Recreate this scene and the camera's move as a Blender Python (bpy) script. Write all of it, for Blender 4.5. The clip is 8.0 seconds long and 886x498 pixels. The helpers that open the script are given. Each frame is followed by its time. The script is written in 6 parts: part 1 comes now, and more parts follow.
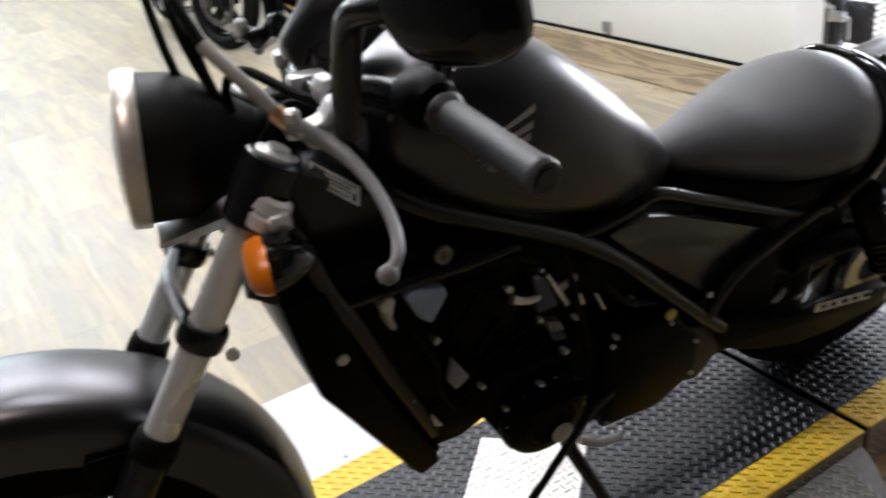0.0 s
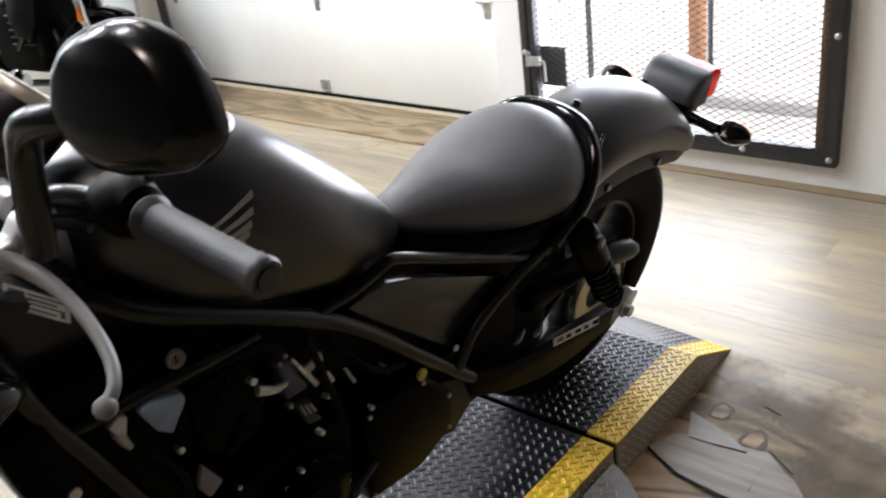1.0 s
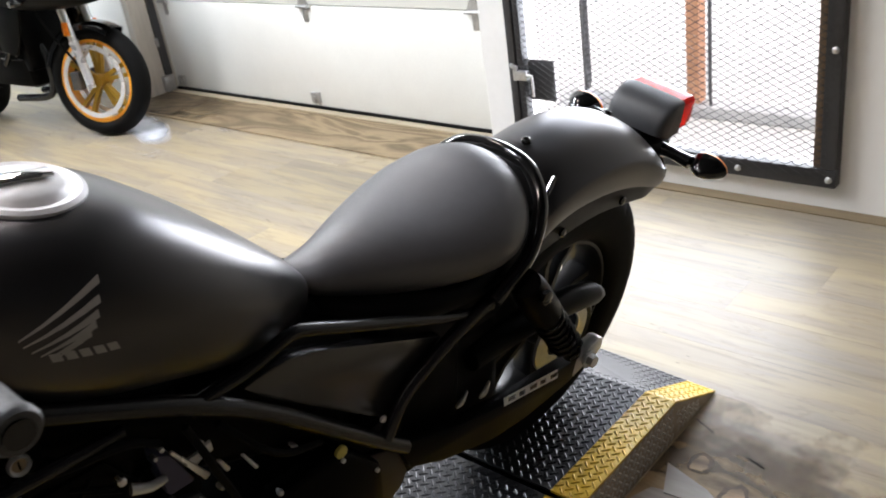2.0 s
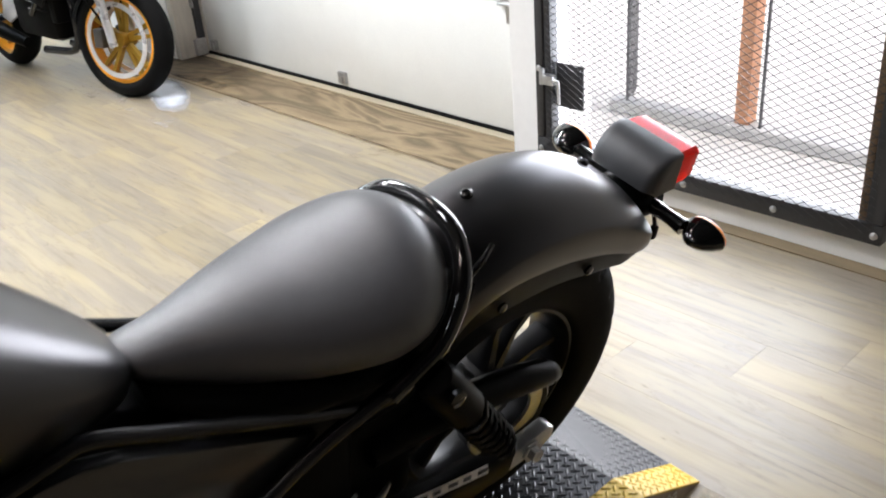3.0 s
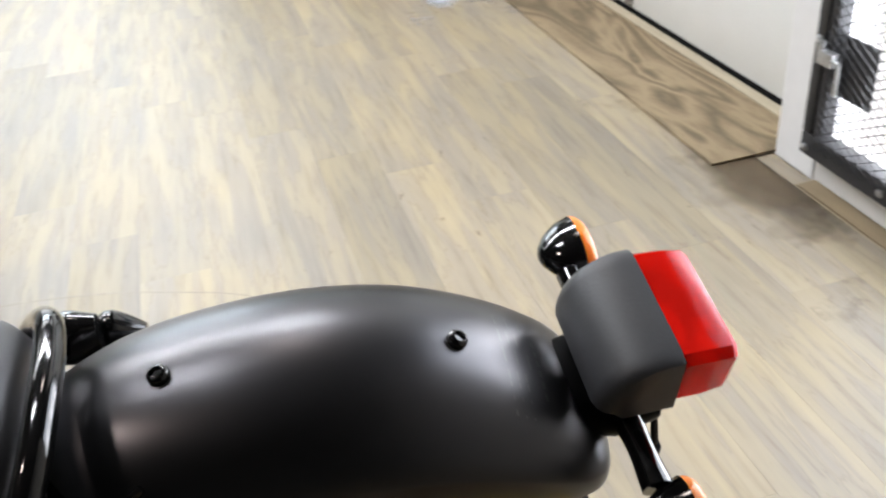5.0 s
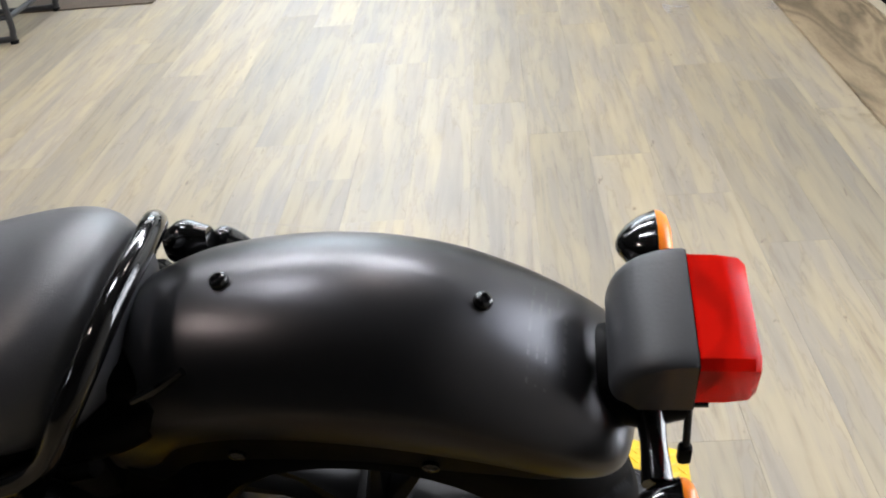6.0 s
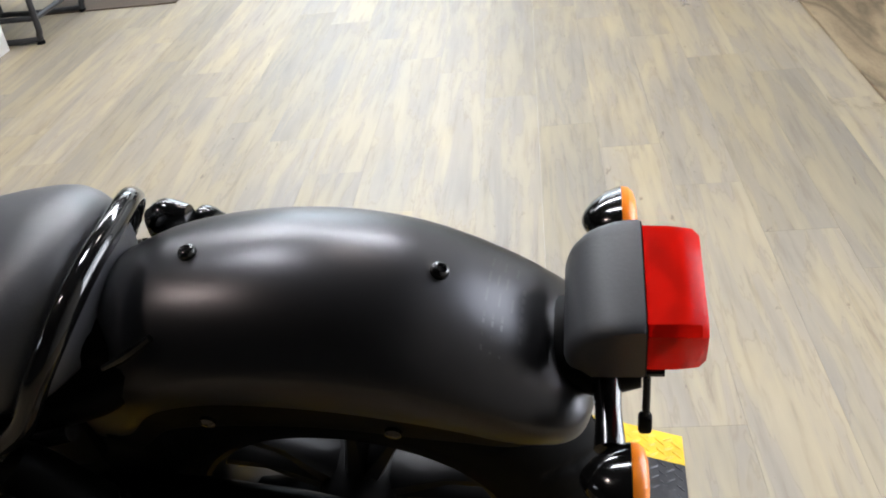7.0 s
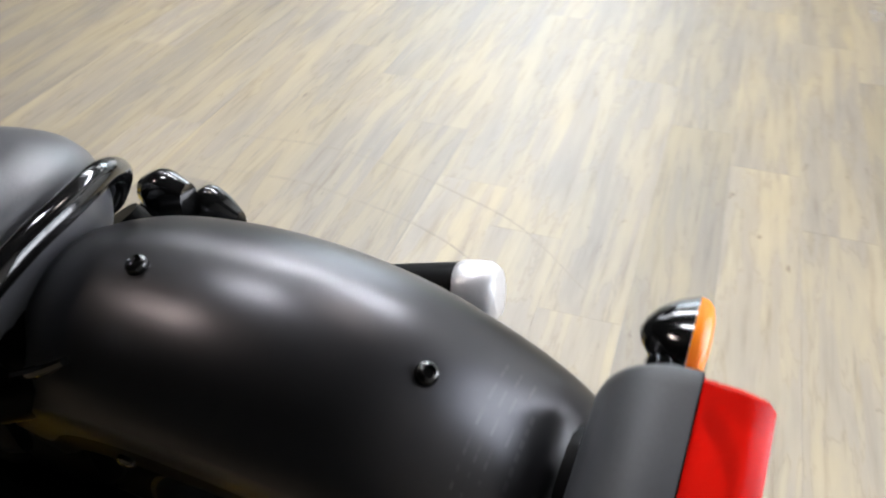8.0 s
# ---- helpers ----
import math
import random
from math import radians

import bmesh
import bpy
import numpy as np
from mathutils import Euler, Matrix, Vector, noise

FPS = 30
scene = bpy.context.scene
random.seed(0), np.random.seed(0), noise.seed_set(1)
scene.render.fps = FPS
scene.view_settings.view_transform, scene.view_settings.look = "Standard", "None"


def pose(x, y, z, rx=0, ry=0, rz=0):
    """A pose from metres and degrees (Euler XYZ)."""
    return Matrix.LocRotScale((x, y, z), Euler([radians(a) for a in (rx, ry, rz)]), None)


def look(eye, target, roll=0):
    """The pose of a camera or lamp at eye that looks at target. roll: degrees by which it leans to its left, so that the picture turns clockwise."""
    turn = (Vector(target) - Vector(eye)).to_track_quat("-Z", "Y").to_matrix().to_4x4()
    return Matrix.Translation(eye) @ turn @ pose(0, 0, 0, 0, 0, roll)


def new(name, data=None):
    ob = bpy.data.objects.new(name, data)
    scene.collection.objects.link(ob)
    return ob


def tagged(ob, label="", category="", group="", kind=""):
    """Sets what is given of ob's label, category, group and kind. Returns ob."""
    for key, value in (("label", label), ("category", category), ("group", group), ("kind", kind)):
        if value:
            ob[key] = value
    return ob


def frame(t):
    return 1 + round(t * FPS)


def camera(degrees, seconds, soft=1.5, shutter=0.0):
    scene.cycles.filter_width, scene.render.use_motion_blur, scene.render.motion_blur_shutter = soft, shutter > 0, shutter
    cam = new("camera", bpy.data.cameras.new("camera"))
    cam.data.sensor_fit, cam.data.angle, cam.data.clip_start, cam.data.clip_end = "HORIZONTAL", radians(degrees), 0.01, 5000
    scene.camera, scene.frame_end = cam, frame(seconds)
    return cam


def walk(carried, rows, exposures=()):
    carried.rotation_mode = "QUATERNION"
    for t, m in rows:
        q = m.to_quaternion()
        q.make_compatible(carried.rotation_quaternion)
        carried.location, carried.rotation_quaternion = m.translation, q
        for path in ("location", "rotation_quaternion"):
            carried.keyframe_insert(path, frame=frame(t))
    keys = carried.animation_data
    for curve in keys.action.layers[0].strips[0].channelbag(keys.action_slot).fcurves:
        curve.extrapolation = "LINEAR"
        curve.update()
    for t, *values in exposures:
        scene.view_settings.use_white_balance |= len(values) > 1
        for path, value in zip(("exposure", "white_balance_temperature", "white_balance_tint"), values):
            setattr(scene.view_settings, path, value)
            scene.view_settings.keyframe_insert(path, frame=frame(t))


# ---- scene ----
cam = camera(52.7, 8.0, 1.9, 0.35)
PATH = [
    (0, (0.117, -0.125, 1.337), (0.979, 1.431, 0.422), -7.9),
    (0.5, (0.147, -0.112, 1.337), (1.293, 1.245, 0.417), -7.4),
    (1, (0.161, -0.106, 1.352), (1.477, 1.116, 0.473), -7.7),
    (1.5, (0.24, -0.103, 1.357), (1.622, 1.071, 0.513), -8.1),
    (1.7, (0.299, -0.112, 1.356), (1.649, 1.091, 0.501), -8.4),
    (2.8, (0.65, -0.11, 1.339), (1.813, 1.248, 0.443), -6.9),
    (3, (0.752, -0.053, 1.333), (1.926, 1.285, 0.419), -4.9),
    (3.5, (0.984, -0.001, 1.317), (2.06, 1.386, 0.359), -8.5),
    (4, (1.295, -0.006, 1.301), (2.113, 1.569, 0.379), -6.8),
    (4.5, (1.51, 0.109, 1.261), (2.141, 1.739, 0.288), -2.2),
    (5, (1.638, 0.192, 1.275), (2.033, 1.827, 0.193), -5.5),
    (5.2, (1.673, 0.18, 1.285), (1.902, 1.851, 0.211), -5.3),
    (6.3, (1.8543, 0.0928, 1.2675), (1.6763, 1.601, 0.3014), -6.59),
    (6.5, (1.8696, 0.0835, 1.2621), (1.6872, 1.5904, 0.2947), -6.64),
    (7, (1.885, 0.0838, 1.2581), (1.6742, 1.5932, 0.3004), -7.58),
    (7.5, (1.9191, 0.1264, 1.2547), (1.6754, 1.6281, 0.2926), -7.08),
    (8, (1.9286, 0.3277, 1.2521), (1.5059, 1.7171, 0.1886), 1.41),
]
EXPOSURES = [(0, -0.05, 6500, 14), (1, 0.16, 6500, 14), (3.5, 0.0, 6500, 14), (5, -0.19, 6500, 14), (6.5, -0.29, 6380, 14), (8, -0.22, 6380, 14)]
walk(cam, [(t, look(eye, target, roll)) for t, eye, target, roll in PATH], EXPOSURES)

# ---- world and light ----
world = bpy.data.worlds.new("daylight")
world.use_nodes = True
scene.world = world
wn = world.node_tree
sky = wn.nodes.new("ShaderNodeTexSky")
sky.sky_type, sky.sun_disc = "NISHITA", False
sky.sun_elevation, sky.sun_rotation = radians(48), radians(185)
wn.links.new(sky.outputs[0], wn.nodes["Background"].inputs[0])
wn.nodes["Background"].inputs[1].default_value = 0.12
scene.view_settings.exposure = 0.0


def area_lamp(name, m, sx, sy, watts, colour):
    data = bpy.data.lights.new(name, "AREA")
    data.shape, data.size, data.size_y, data.energy, data.color = "RECTANGLE", sx, sy, watts, colour
    ob = new(name, data)
    ob.matrix_world = m
    return ob


SUN = bpy.data.lights.new("sun", "SUN")
SUN.energy, SUN.angle, SUN.color = 3.0, radians(0.5), (1.0, 0.95, 0.88)
sun_ob = new("sun", SUN)
sun_ob.matrix_world = look((4.6, -8, 10), (4.0, 1.0, 0))

# ---- materials ----


def ramp_node(nt, stops):
    r = nt.nodes.new("ShaderNodeValToRGB")
    els = r.color_ramp.elements
    while len(els) < len(stops):
        els.new(0.5)
    for e, (p, c) in zip(els, stops):
        e.position, e.color = p, (*c, 1)
    return r


def material(name, colour, rough=0.5, metal=0.0, grain=40.0, vary=0.12, bump=0.05, stretch=(1, 1, 1), coat=0.0, worn=None, rough_vary=0.1, spec=0.5):
    """A surface with two scales of variation in colour and gloss, and a fine relief."""
    m = bpy.data.materials.new(name)
    m.use_nodes = True
    nt = m.node_tree
    n, l = nt.nodes, nt.links
    p = n["Principled BSDF"]
    co = n.new("ShaderNodeTexCoord")
    mp = n.new("ShaderNodeMapping")
    mp.inputs["Scale"].default_value = stretch
    l.new(co.outputs["Object"], mp.inputs[0])
    fine, broad = n.new("ShaderNodeTexNoise"), n.new("ShaderNodeTexNoise")
    fine.inputs["Scale"].default_value, broad.inputs["Scale"].default_value = grain, grain / 12
    fine.inputs["Detail"].default_value, broad.inputs["Detail"].default_value = 5, 4
    for t in (fine, broad):
        l.new(mp.outputs[0], t.inputs["Vector"])
    mix = n.new("ShaderNodeMix")
    mix.data_type = "FLOAT"
    mix.inputs[0].default_value = 0.5
    l.new(fine.outputs[0], mix.inputs[2])
    l.new(broad.outputs[0], mix.inputs[3])
    lo = tuple(max(0.0, c * (1 - vary)) for c in colour)
    hi = tuple(min(1.0, c * (1 + vary)) for c in colour)
    stops = [(0.3, lo), (0.7, hi)] if worn is None else [(0.32, lo), (0.55, hi), (0.66, hi), (0.72, worn)]
    r = ramp_node(nt, stops)
    l.new(mix.outputs[0], r.inputs[0])
    l.new(r.outputs[0], p.inputs["Base Color"])
    p.inputs["Metallic"].default_value = metal
    p.inputs["Specular IOR Level"].default_value = spec
    p.inputs["Coat Weight"].default_value = coat
    p.inputs["Coat Roughness"].default_value = 0.08
    rr = n.new("ShaderNodeMapRange")
    rr.inputs["To Min"].default_value, rr.inputs["To Max"].default_value = max(0.02, rough - rough_vary), min(1, rough + rough_vary)
    l.new(broad.outputs[0], rr.inputs["Value"])
    l.new(rr.outputs[0], p.inputs["Roughness"])
    if bump:
        b = n.new("ShaderNodeBump")
        b.inputs["Strength"].default_value, b.inputs["Distance"].default_value = bump, 0.002
        l.new(fine.outputs[0], b.inputs["Height"])
        l.new(b.outputs[0], p.inputs["Normal"])
    return m


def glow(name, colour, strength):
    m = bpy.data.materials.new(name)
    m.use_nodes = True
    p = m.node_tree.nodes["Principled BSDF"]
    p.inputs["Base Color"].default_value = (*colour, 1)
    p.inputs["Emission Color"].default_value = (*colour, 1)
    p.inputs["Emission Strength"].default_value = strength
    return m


def plank_material():
    """Printed vinyl boards: tan and grey streaks along the board, knots, and a shift from board to board."""
    m = bpy.data.materials.new("vinyl_plank")
    m.use_nodes = True
    nt = m.node_tree
    n, l = nt.nodes, nt.links
    p = n["Principled BSDF"]
    co, info = n.new("ShaderNodeTexCoord"), n.new("ShaderNodeObjectInfo")
    geo = n.new("ShaderNodeNewGeometry")
    ad = n.new("ShaderNodeMath")
    ad.operation = "ADD"
    l.new(info.outputs["Random"], ad.inputs[0])
    l.new(geo.outputs["Random Per Island"], ad.inputs[1])
    sc = n.new("ShaderNodeMath")
    sc.operation = "MULTIPLY"
    sc.inputs[1].default_value = 37.0
    l.new(ad.outputs[0], sc.inputs[0])
    comb = n.new("ShaderNodeCombineXYZ")
    l.new(sc.outputs[0], comb.inputs[0])
    l.new(sc.outputs[0], comb.inputs[1])
    add = n.new("ShaderNodeVectorMath")
    l.new(co.outputs["Object"], add.inputs[0])
    l.new(comb.outputs[0], add.inputs[1])
    def noise_at(scale, detail, stretch, distort=0.0, rough=0.5):
        mp = n.new("ShaderNodeMapping")
        mp.inputs["Scale"].default_value = (1.0, stretch, 1.0)
        l.new(add.outputs[0], mp.inputs[0])
        t = n.new("ShaderNodeTexNoise")
        t.inputs["Scale"].default_value, t.inputs["Detail"].default_value = scale, detail
        t.inputs["Distortion"].default_value, t.inputs["Roughness"].default_value = distort, rough
        l.new(mp.outputs[0], t.inputs["Vector"])
        return t

    def mixed(kind, fac, a, b):
        m_ = n.new("ShaderNodeMix")
        m_.data_type, m_.blend_type = "RGBA", kind
        m_.inputs[0].default_value = fac
        l.new(a.outputs[2] if a.bl_idname == "ShaderNodeMix" else a.outputs[0], m_.inputs[6])
        l.new(b.outputs[0], m_.inputs[7])
        return m_

    patch, broad = noise_at(16, 4, 0.11, 0.4, 0.6), noise_at(4.5, 3, 0.3)
    streak, fleck = noise_at(46, 4, 0.07, 0.3, 0.55), noise_at(30, 5, 0.35, 0.4, 0.65)
    # tan and grey patches with a fairly sharp border
    a = ramp_node(nt, [(0.32, (0.270, 0.235, 0.190)), (0.45, (0.335, 0.290, 0.232)), (0.56, (0.418, 0.354, 0.248)), (0.68, (0.470, 0.396, 0.275))])
    l.new(patch.outputs[0], a.inputs[0])
    b = ramp_node(nt, [(0.34, (0.270, 0.247, 0.220)), (0.50, (0.345, 0.303, 0.243)), (0.66, (0.425, 0.358, 0.250))])
    l.new(broad.outputs[0], b.inputs[0])
    mx = mixed("MIX", 0.40, a, b)
    g = ramp_node(nt, [(0.28, (0.70, 0.67, 0.64)), (0.45, (1, 1, 1)), (0.70, (1.12, 1.11, 1.09))])
    l.new(streak.outputs[0], g.inputs[0])
    mx = mixed("MULTIPLY", 0.65, mx, g)
    # dark seams beside the patches
    e = ramp_node(nt, [(0.475, (1, 1, 1)), (0.490, (0.70, 0.66, 0.62)), (0.502, (1, 1, 1))])
    l.new(patch.outputs[0], e.inputs[0])
    mx = mixed("MULTIPLY", 0.48, mx, e)
    k = ramp_node(nt, [(0.285, (0.42, 0.36, 0.32)), (0.335, (1, 1, 1))])
    l.new(fleck.outputs[0], k.inputs[0])
    mu = mixed("MULTIPLY", 0.7, mx, k)
    hs = n.new("ShaderNodeHueSaturation")
    hs.inputs["Saturation"].default_value = 1.27
    mr = n.new("ShaderNodeMapRange")
    mr.inputs["To Min"].default_value, mr.inputs["To Max"].default_value = 0.66, 0.86
    fr = n.new("ShaderNodeMath")
    fr.operation = "FRACT"
    l.new(ad.outputs[0], fr.inputs[0])
    l.new(fr.outputs[0], mr.inputs["Value"])
    l.new(mr.outputs[0], hs.inputs["Value"])
    l.new(mu.outputs[2], hs.inputs["Color"])
    l.new(hs.outputs[0], p.inputs["Base Color"])
    p.inputs["Specular IOR Level"].default_value = 0.8
    ro = n.new("ShaderNodeMapRange")
    ro.inputs["To Min"].default_value, ro.inputs["To Max"].default_value = 0.42, 0.54
    l.new(broad.outputs[0], ro.inputs["Value"])
    l.new(ro.outputs[0], p.inputs["Roughness"])
    bu = n.new("ShaderNodeBump")
    bu.inputs["Strength"].default_value, bu.inputs["Distance"].default_value = 0.12, 0.001
    l.new(streak.outputs[0], bu.inputs["Height"])
    l.new(bu.outputs[0], p.inputs["Normal"])
    return m


def plywood_material(name, dark, light):
    m = bpy.data.materials.new(name)
    m.use_nodes = True
    nt = m.node_tree
    n, l = nt.nodes, nt.links
    p = n["Principled BSDF"]
    co, mp = n.new("ShaderNodeTexCoord"), n.new("ShaderNodeMapping")
    mp.inputs["Scale"].default_value = (2.0, 0.5, 1)
    l.new(co.outputs["Object"], mp.inputs[0])
    w = n.new("ShaderNodeTexNoise")
    w.inputs["Scale"].default_value, w.inputs["Detail"].default_value, w.inputs["Distortion"].default_value = 2.2, 2, 1.2
    l.new(mp.outputs[0], w.inputs["Vector"])
    ring = n.new("ShaderNodeMath")
    ring.operation = "PINGPONG"
    ring.inputs[1].default_value = 0.085
    l.new(w.outputs[0], ring.inputs[0])
    sc = n.new("ShaderNodeMath")
    sc.operation = "MULTIPLY"
    sc.inputs[1].default_value = 11.7
    l.new(ring.outputs[0], sc.inputs[0])
    fine = n.new("ShaderNodeTexNoise")
    fine.inputs["Scale"].default_value, fine.inputs["Detail"].default_value = 60, 5
    l.new(mp.outputs[0], fine.inputs["Vector"])
    mx = n.new("ShaderNodeMix")
    mx.data_type = "FLOAT"
    mx.inputs[0].default_value = 0.4
    l.new(sc.outputs[0], mx.inputs[2])
    l.new(fine.outputs[0], mx.inputs[3])
    r = ramp_node(nt, [(0.2, dark), (0.75, light)])
    l.new(mx.outputs[0], r.inputs[0])
    l.new(r.outputs[0], p.inputs["Base Color"])
    p.inputs["Roughness"].default_value = 0.6
    b = n.new("ShaderNodeBump")
    b.inputs["Strength"].default_value, b.inputs["Distance"].default_value = 0.2, 0.001
    l.new(fine.outputs[0], b.inputs["Height"])
    l.new(b.outputs[0], p.inputs["Normal"])
    return m


PLANK = plank_material()
PLY = plywood_material("ramp_plywood", (0.125, 0.088, 0.046), (0.295, 0.220, 0.128))
SUBFLOOR = plywood_material("stained_plywood", (0.11, 0.066, 0.030), (0.40, 0.265, 0.135))
WORNP = plywood_material("dirty_worn_plank", (0.10, 0.064, 0.028), (0.33, 0.235, 0.125))


def fading(m, centre, reach, turn=0.0, most=0.9):
    """Dirt, painted light and painted shade that thin out in patches away from their middle."""
    n, l = m.node_tree.nodes, m.node_tree.links
    co, mp, gr = n.new("ShaderNodeTexCoord"), n.new("ShaderNodeMapping"), n.new("ShaderNodeTexGradient")
    gr.gradient_type = "SPHERICAL"
    mp.vector_type = "TEXTURE"
    mp.inputs["Location"].default_value, mp.inputs["Scale"].default_value = (*centre, 0), (*reach, 1)
    mp.inputs["Rotation"].default_value = (0, 0, radians(turn))
    no = n.new("ShaderNodeTexNoise")
    no.inputs["Scale"].default_value, no.inputs["Detail"].default_value, no.inputs["Roughness"].default_value = 7, 6, 0.65
    l.new(co.outputs["Object"], mp.inputs[0])
    l.new(mp.outputs[0], gr.inputs[0])
    l.new(co.outputs["Object"], no.inputs["Vector"])
    ad = n.new("ShaderNodeMath")
    ad.operation = "ADD"
    l.new(gr.outputs["Fac"], ad.inputs[0])
    l.new(no.outputs[0], ad.inputs[1])
    ra = n.new("ShaderNodeMapRange")
    ra.inputs["From Min"].default_value, ra.inputs["From Max"].default_value, ra.inputs["To Max"].default_value = 0.55, 1.15, most
    l.new(ad.outputs[0], ra.inputs["Value"])
    l.new(ra.outputs[0], n["Principled BSDF"].inputs["Alpha"])


fading(WORNP, (1.60, 0.54), (0.46, 0.40))
WALL = material("white_wall_paint", (0.83, 0.82, 0.79), 0.6, grain=18, vary=0.03, bump=0.08)
# near black for unseen walls and ceiling, to cut bounce light
DARKW = material("dark_wall_paint", (0.04, 0.04, 0.04), 0.7, grain=18, vary=0.06)
CEIL = material("ceiling_paint", (0.05, 0.05, 0.052), 0.8, grain=10, vary=0.04)
DOORW = material("white_door_steel", (0.80, 0.81, 0.78), 0.42, grain=120, vary=0.03, bump=0.1)
TRIMW = material("white_trim_paint", (0.80, 0.80, 0.79), 0.45, grain=30, vary=0.03)
GALV = material("galvanised_steel", (0.5, 0.5, 0.5), 0.4, 0.9, grain=60, vary=0.2)
BLACKSTEEL = material("black_painted_steel", (0.022, 0.022, 0.024), 0.5, grain=70, vary=0.3, worn=(0.10, 0.075, 0.055))
RUSTY = material("worn_brown_steel", (0.12, 0.075, 0.04), 0.6, grain=40, vary=0.4)
CONCRETE = material("pale_concrete", (0.6, 0.59, 0.57), 0.8, grain=20, vary=0.1)
KERB = material("grey_kerb", (0.45, 0.45, 0.45), 0.8, grain=25, vary=0.15)
BRICKY = material("orange_brown_post", (0.50, 0.24, 0.13), 0.7, grain=30, vary=0.2)
TREAD = material("dark_tread_plate", (0.029, 0.029, 0.032), 0.46, 0.4, grain=50, vary=0.3, rough_vary=0.12)
TREADB = material("worn_tread_bar", (0.052, 0.052, 0.057), 0.34, 0.5, grain=60, vary=0.3)
TREADY = material("yellow_painted_tread", (0.72, 0.46, 0.02), 0.45, grain=35, vary=0.15, worn=(0.5, 0.33, 0.05))
FLAPS = material("dark_bare_tread", (0.30, 0.30, 0.30), 0.45, 0.3, grain=45, vary=0.3)
TREADS = material("bare_tread_steel", (0.62, 0.60, 0.56), 0.36, 0.5, grain=40, vary=0.2)
SIDEST = material("worn_side_steel", (0.40, 0.33, 0.25), 0.5, 0.2, grain=35, vary=0.3)
TORN = material("torn_vinyl", (0.31, 0.275, 0.235), 0.55, grain=42, vary=0.6, stretch=(1, 0.1, 1))
TORNW = material("torn_vinyl_underside", (0.36, 0.335, 0.30), 0.6, grain=30, vary=0.3, stretch=(1, 0.2, 1))
WHITEP = material("white_sheet", (0.56, 0.56, 0.56), 0.4, grain=30, vary=0.03)

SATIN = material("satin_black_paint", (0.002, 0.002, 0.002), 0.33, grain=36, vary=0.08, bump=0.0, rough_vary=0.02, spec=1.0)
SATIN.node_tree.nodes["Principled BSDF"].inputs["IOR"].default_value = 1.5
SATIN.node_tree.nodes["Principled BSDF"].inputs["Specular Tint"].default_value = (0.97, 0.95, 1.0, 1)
COVER = material("black_side_cover_plastic", (0.012, 0.013, 0.015), 0.24, grain=120, vary=0.1, bump=0.02, rough_vary=0.03, spec=1.0)
VALANCE = material("grey_black_lower_plastic", (0.003, 0.003, 0.003), 0.45, grain=160, vary=0.12, bump=0.06, spec=0.08)
GLOSSB = material("gloss_black_paint", (0.004, 0.004, 0.004), 0.12, grain=80, vary=0.1, bump=0.0, coat=0.5, rough_vary=0.04)
FRAMEB = material("black_frame_paint", (0.008, 0.0085, 0.0098), 0.26, grain=90, vary=0.2, bump=0.0, rough_vary=0.03, spec=0.45)
VINYL = material("grey_black_seat_vinyl", (0.076, 0.077, 0.084), 0.40, grain=700, vary=0.1, bump=0.2, rough_vary=0.04, spec=0.9)
RUBBER = material("black_rubber", (0.003, 0.003, 0.003), 0.7, spec=0.12, grain=200, vary=0.15, bump=0.1)
TYRE = material("dusty_tyre_rubber", (0.004, 0.0038, 0.0036), 0.7, spec=0.07, grain=60, vary=0.3, bump=0.1)
WHEELB = material("satin_black_wheel_paint", (0.006, 0.006, 0.0065), 0.4, grain=90, vary=0.15, bump=0.03, spec=0.25)
GRIPR = material("grip_rubber", (0.06, 0.06, 0.062), 0.5, grain=260, vary=0.15, bump=0.3)
ENGB = material("black_engine_casting", (0.0016, 0.0016, 0.0016), 0.38, grain=220, vary=0.2, bump=0.1, spec=0.06)
PLASTIC = material("black_plastic", (0.0014, 0.0014, 0.0015), 0.4, grain=160, vary=0.12, bump=0.06, spec=0.07)
GREYP = material("dark_grey_plastic", (0.048, 0.050, 0.054), 0.46, grain=300, vary=0.08, bump=0.08)
CHROME = material("chrome", (0.75, 0.75, 0.76), 0.1, 1.0, grain=60, vary=0.04, bump=0.0, rough_vary=0.04)
STANCH = material("fork_tube_chrome", (0.93, 0.95, 0.98), 0.26, 0.5, grain=60, vary=0.05, bump=0.0)
ALLOY = material("cast_alloy", (0.72, 0.72, 0.73), 0.30, 0.5, grain=90, vary=0.12)
NICKEL = material("brushed_headlight_ring", (0.86, 0.80, 0.73), 0.36, 0.6, grain=120, vary=0.08)
BLUEG = material("blue_grey_cap", (0.32, 0.41, 0.60), 0.3, grain=60, vary=0.15)
YELLOWP = material("yellow_plug", (0.75, 0.65, 0.16), 0.5, grain=60, vary=0.1)
ORANGE = material("amber_lens", (1.0, 0.25, 0.008), 0.28, grain=80, vary=0.06)
REDL = material("red_lens", (1.0, 0.014, 0.006), 0.22, rough_vary=0.02, spec=0.5, grain=34, vary=0.12, bump=0.0)
REDL.node_tree.nodes["Principled BSDF"].inputs["Transmission Weight"].default_value = 0.5
REDL.node_tree.nodes["Principled BSDF"].inputs["IOR"].default_value = 1.16
LENSIN = material("dark_red_lamp_inside", (0.10, 0.004, 0.003), 0.4, grain=60, vary=0.15)
REFLECT = material("red_lit_lamp_reflector", (0.85, 0.16, 0.12), 0.3, grain=60, vary=0.08)
BADGE = material("grey_badge_print", (0.36, 0.35, 0.34), 0.4, grain=80, vary=0.1)
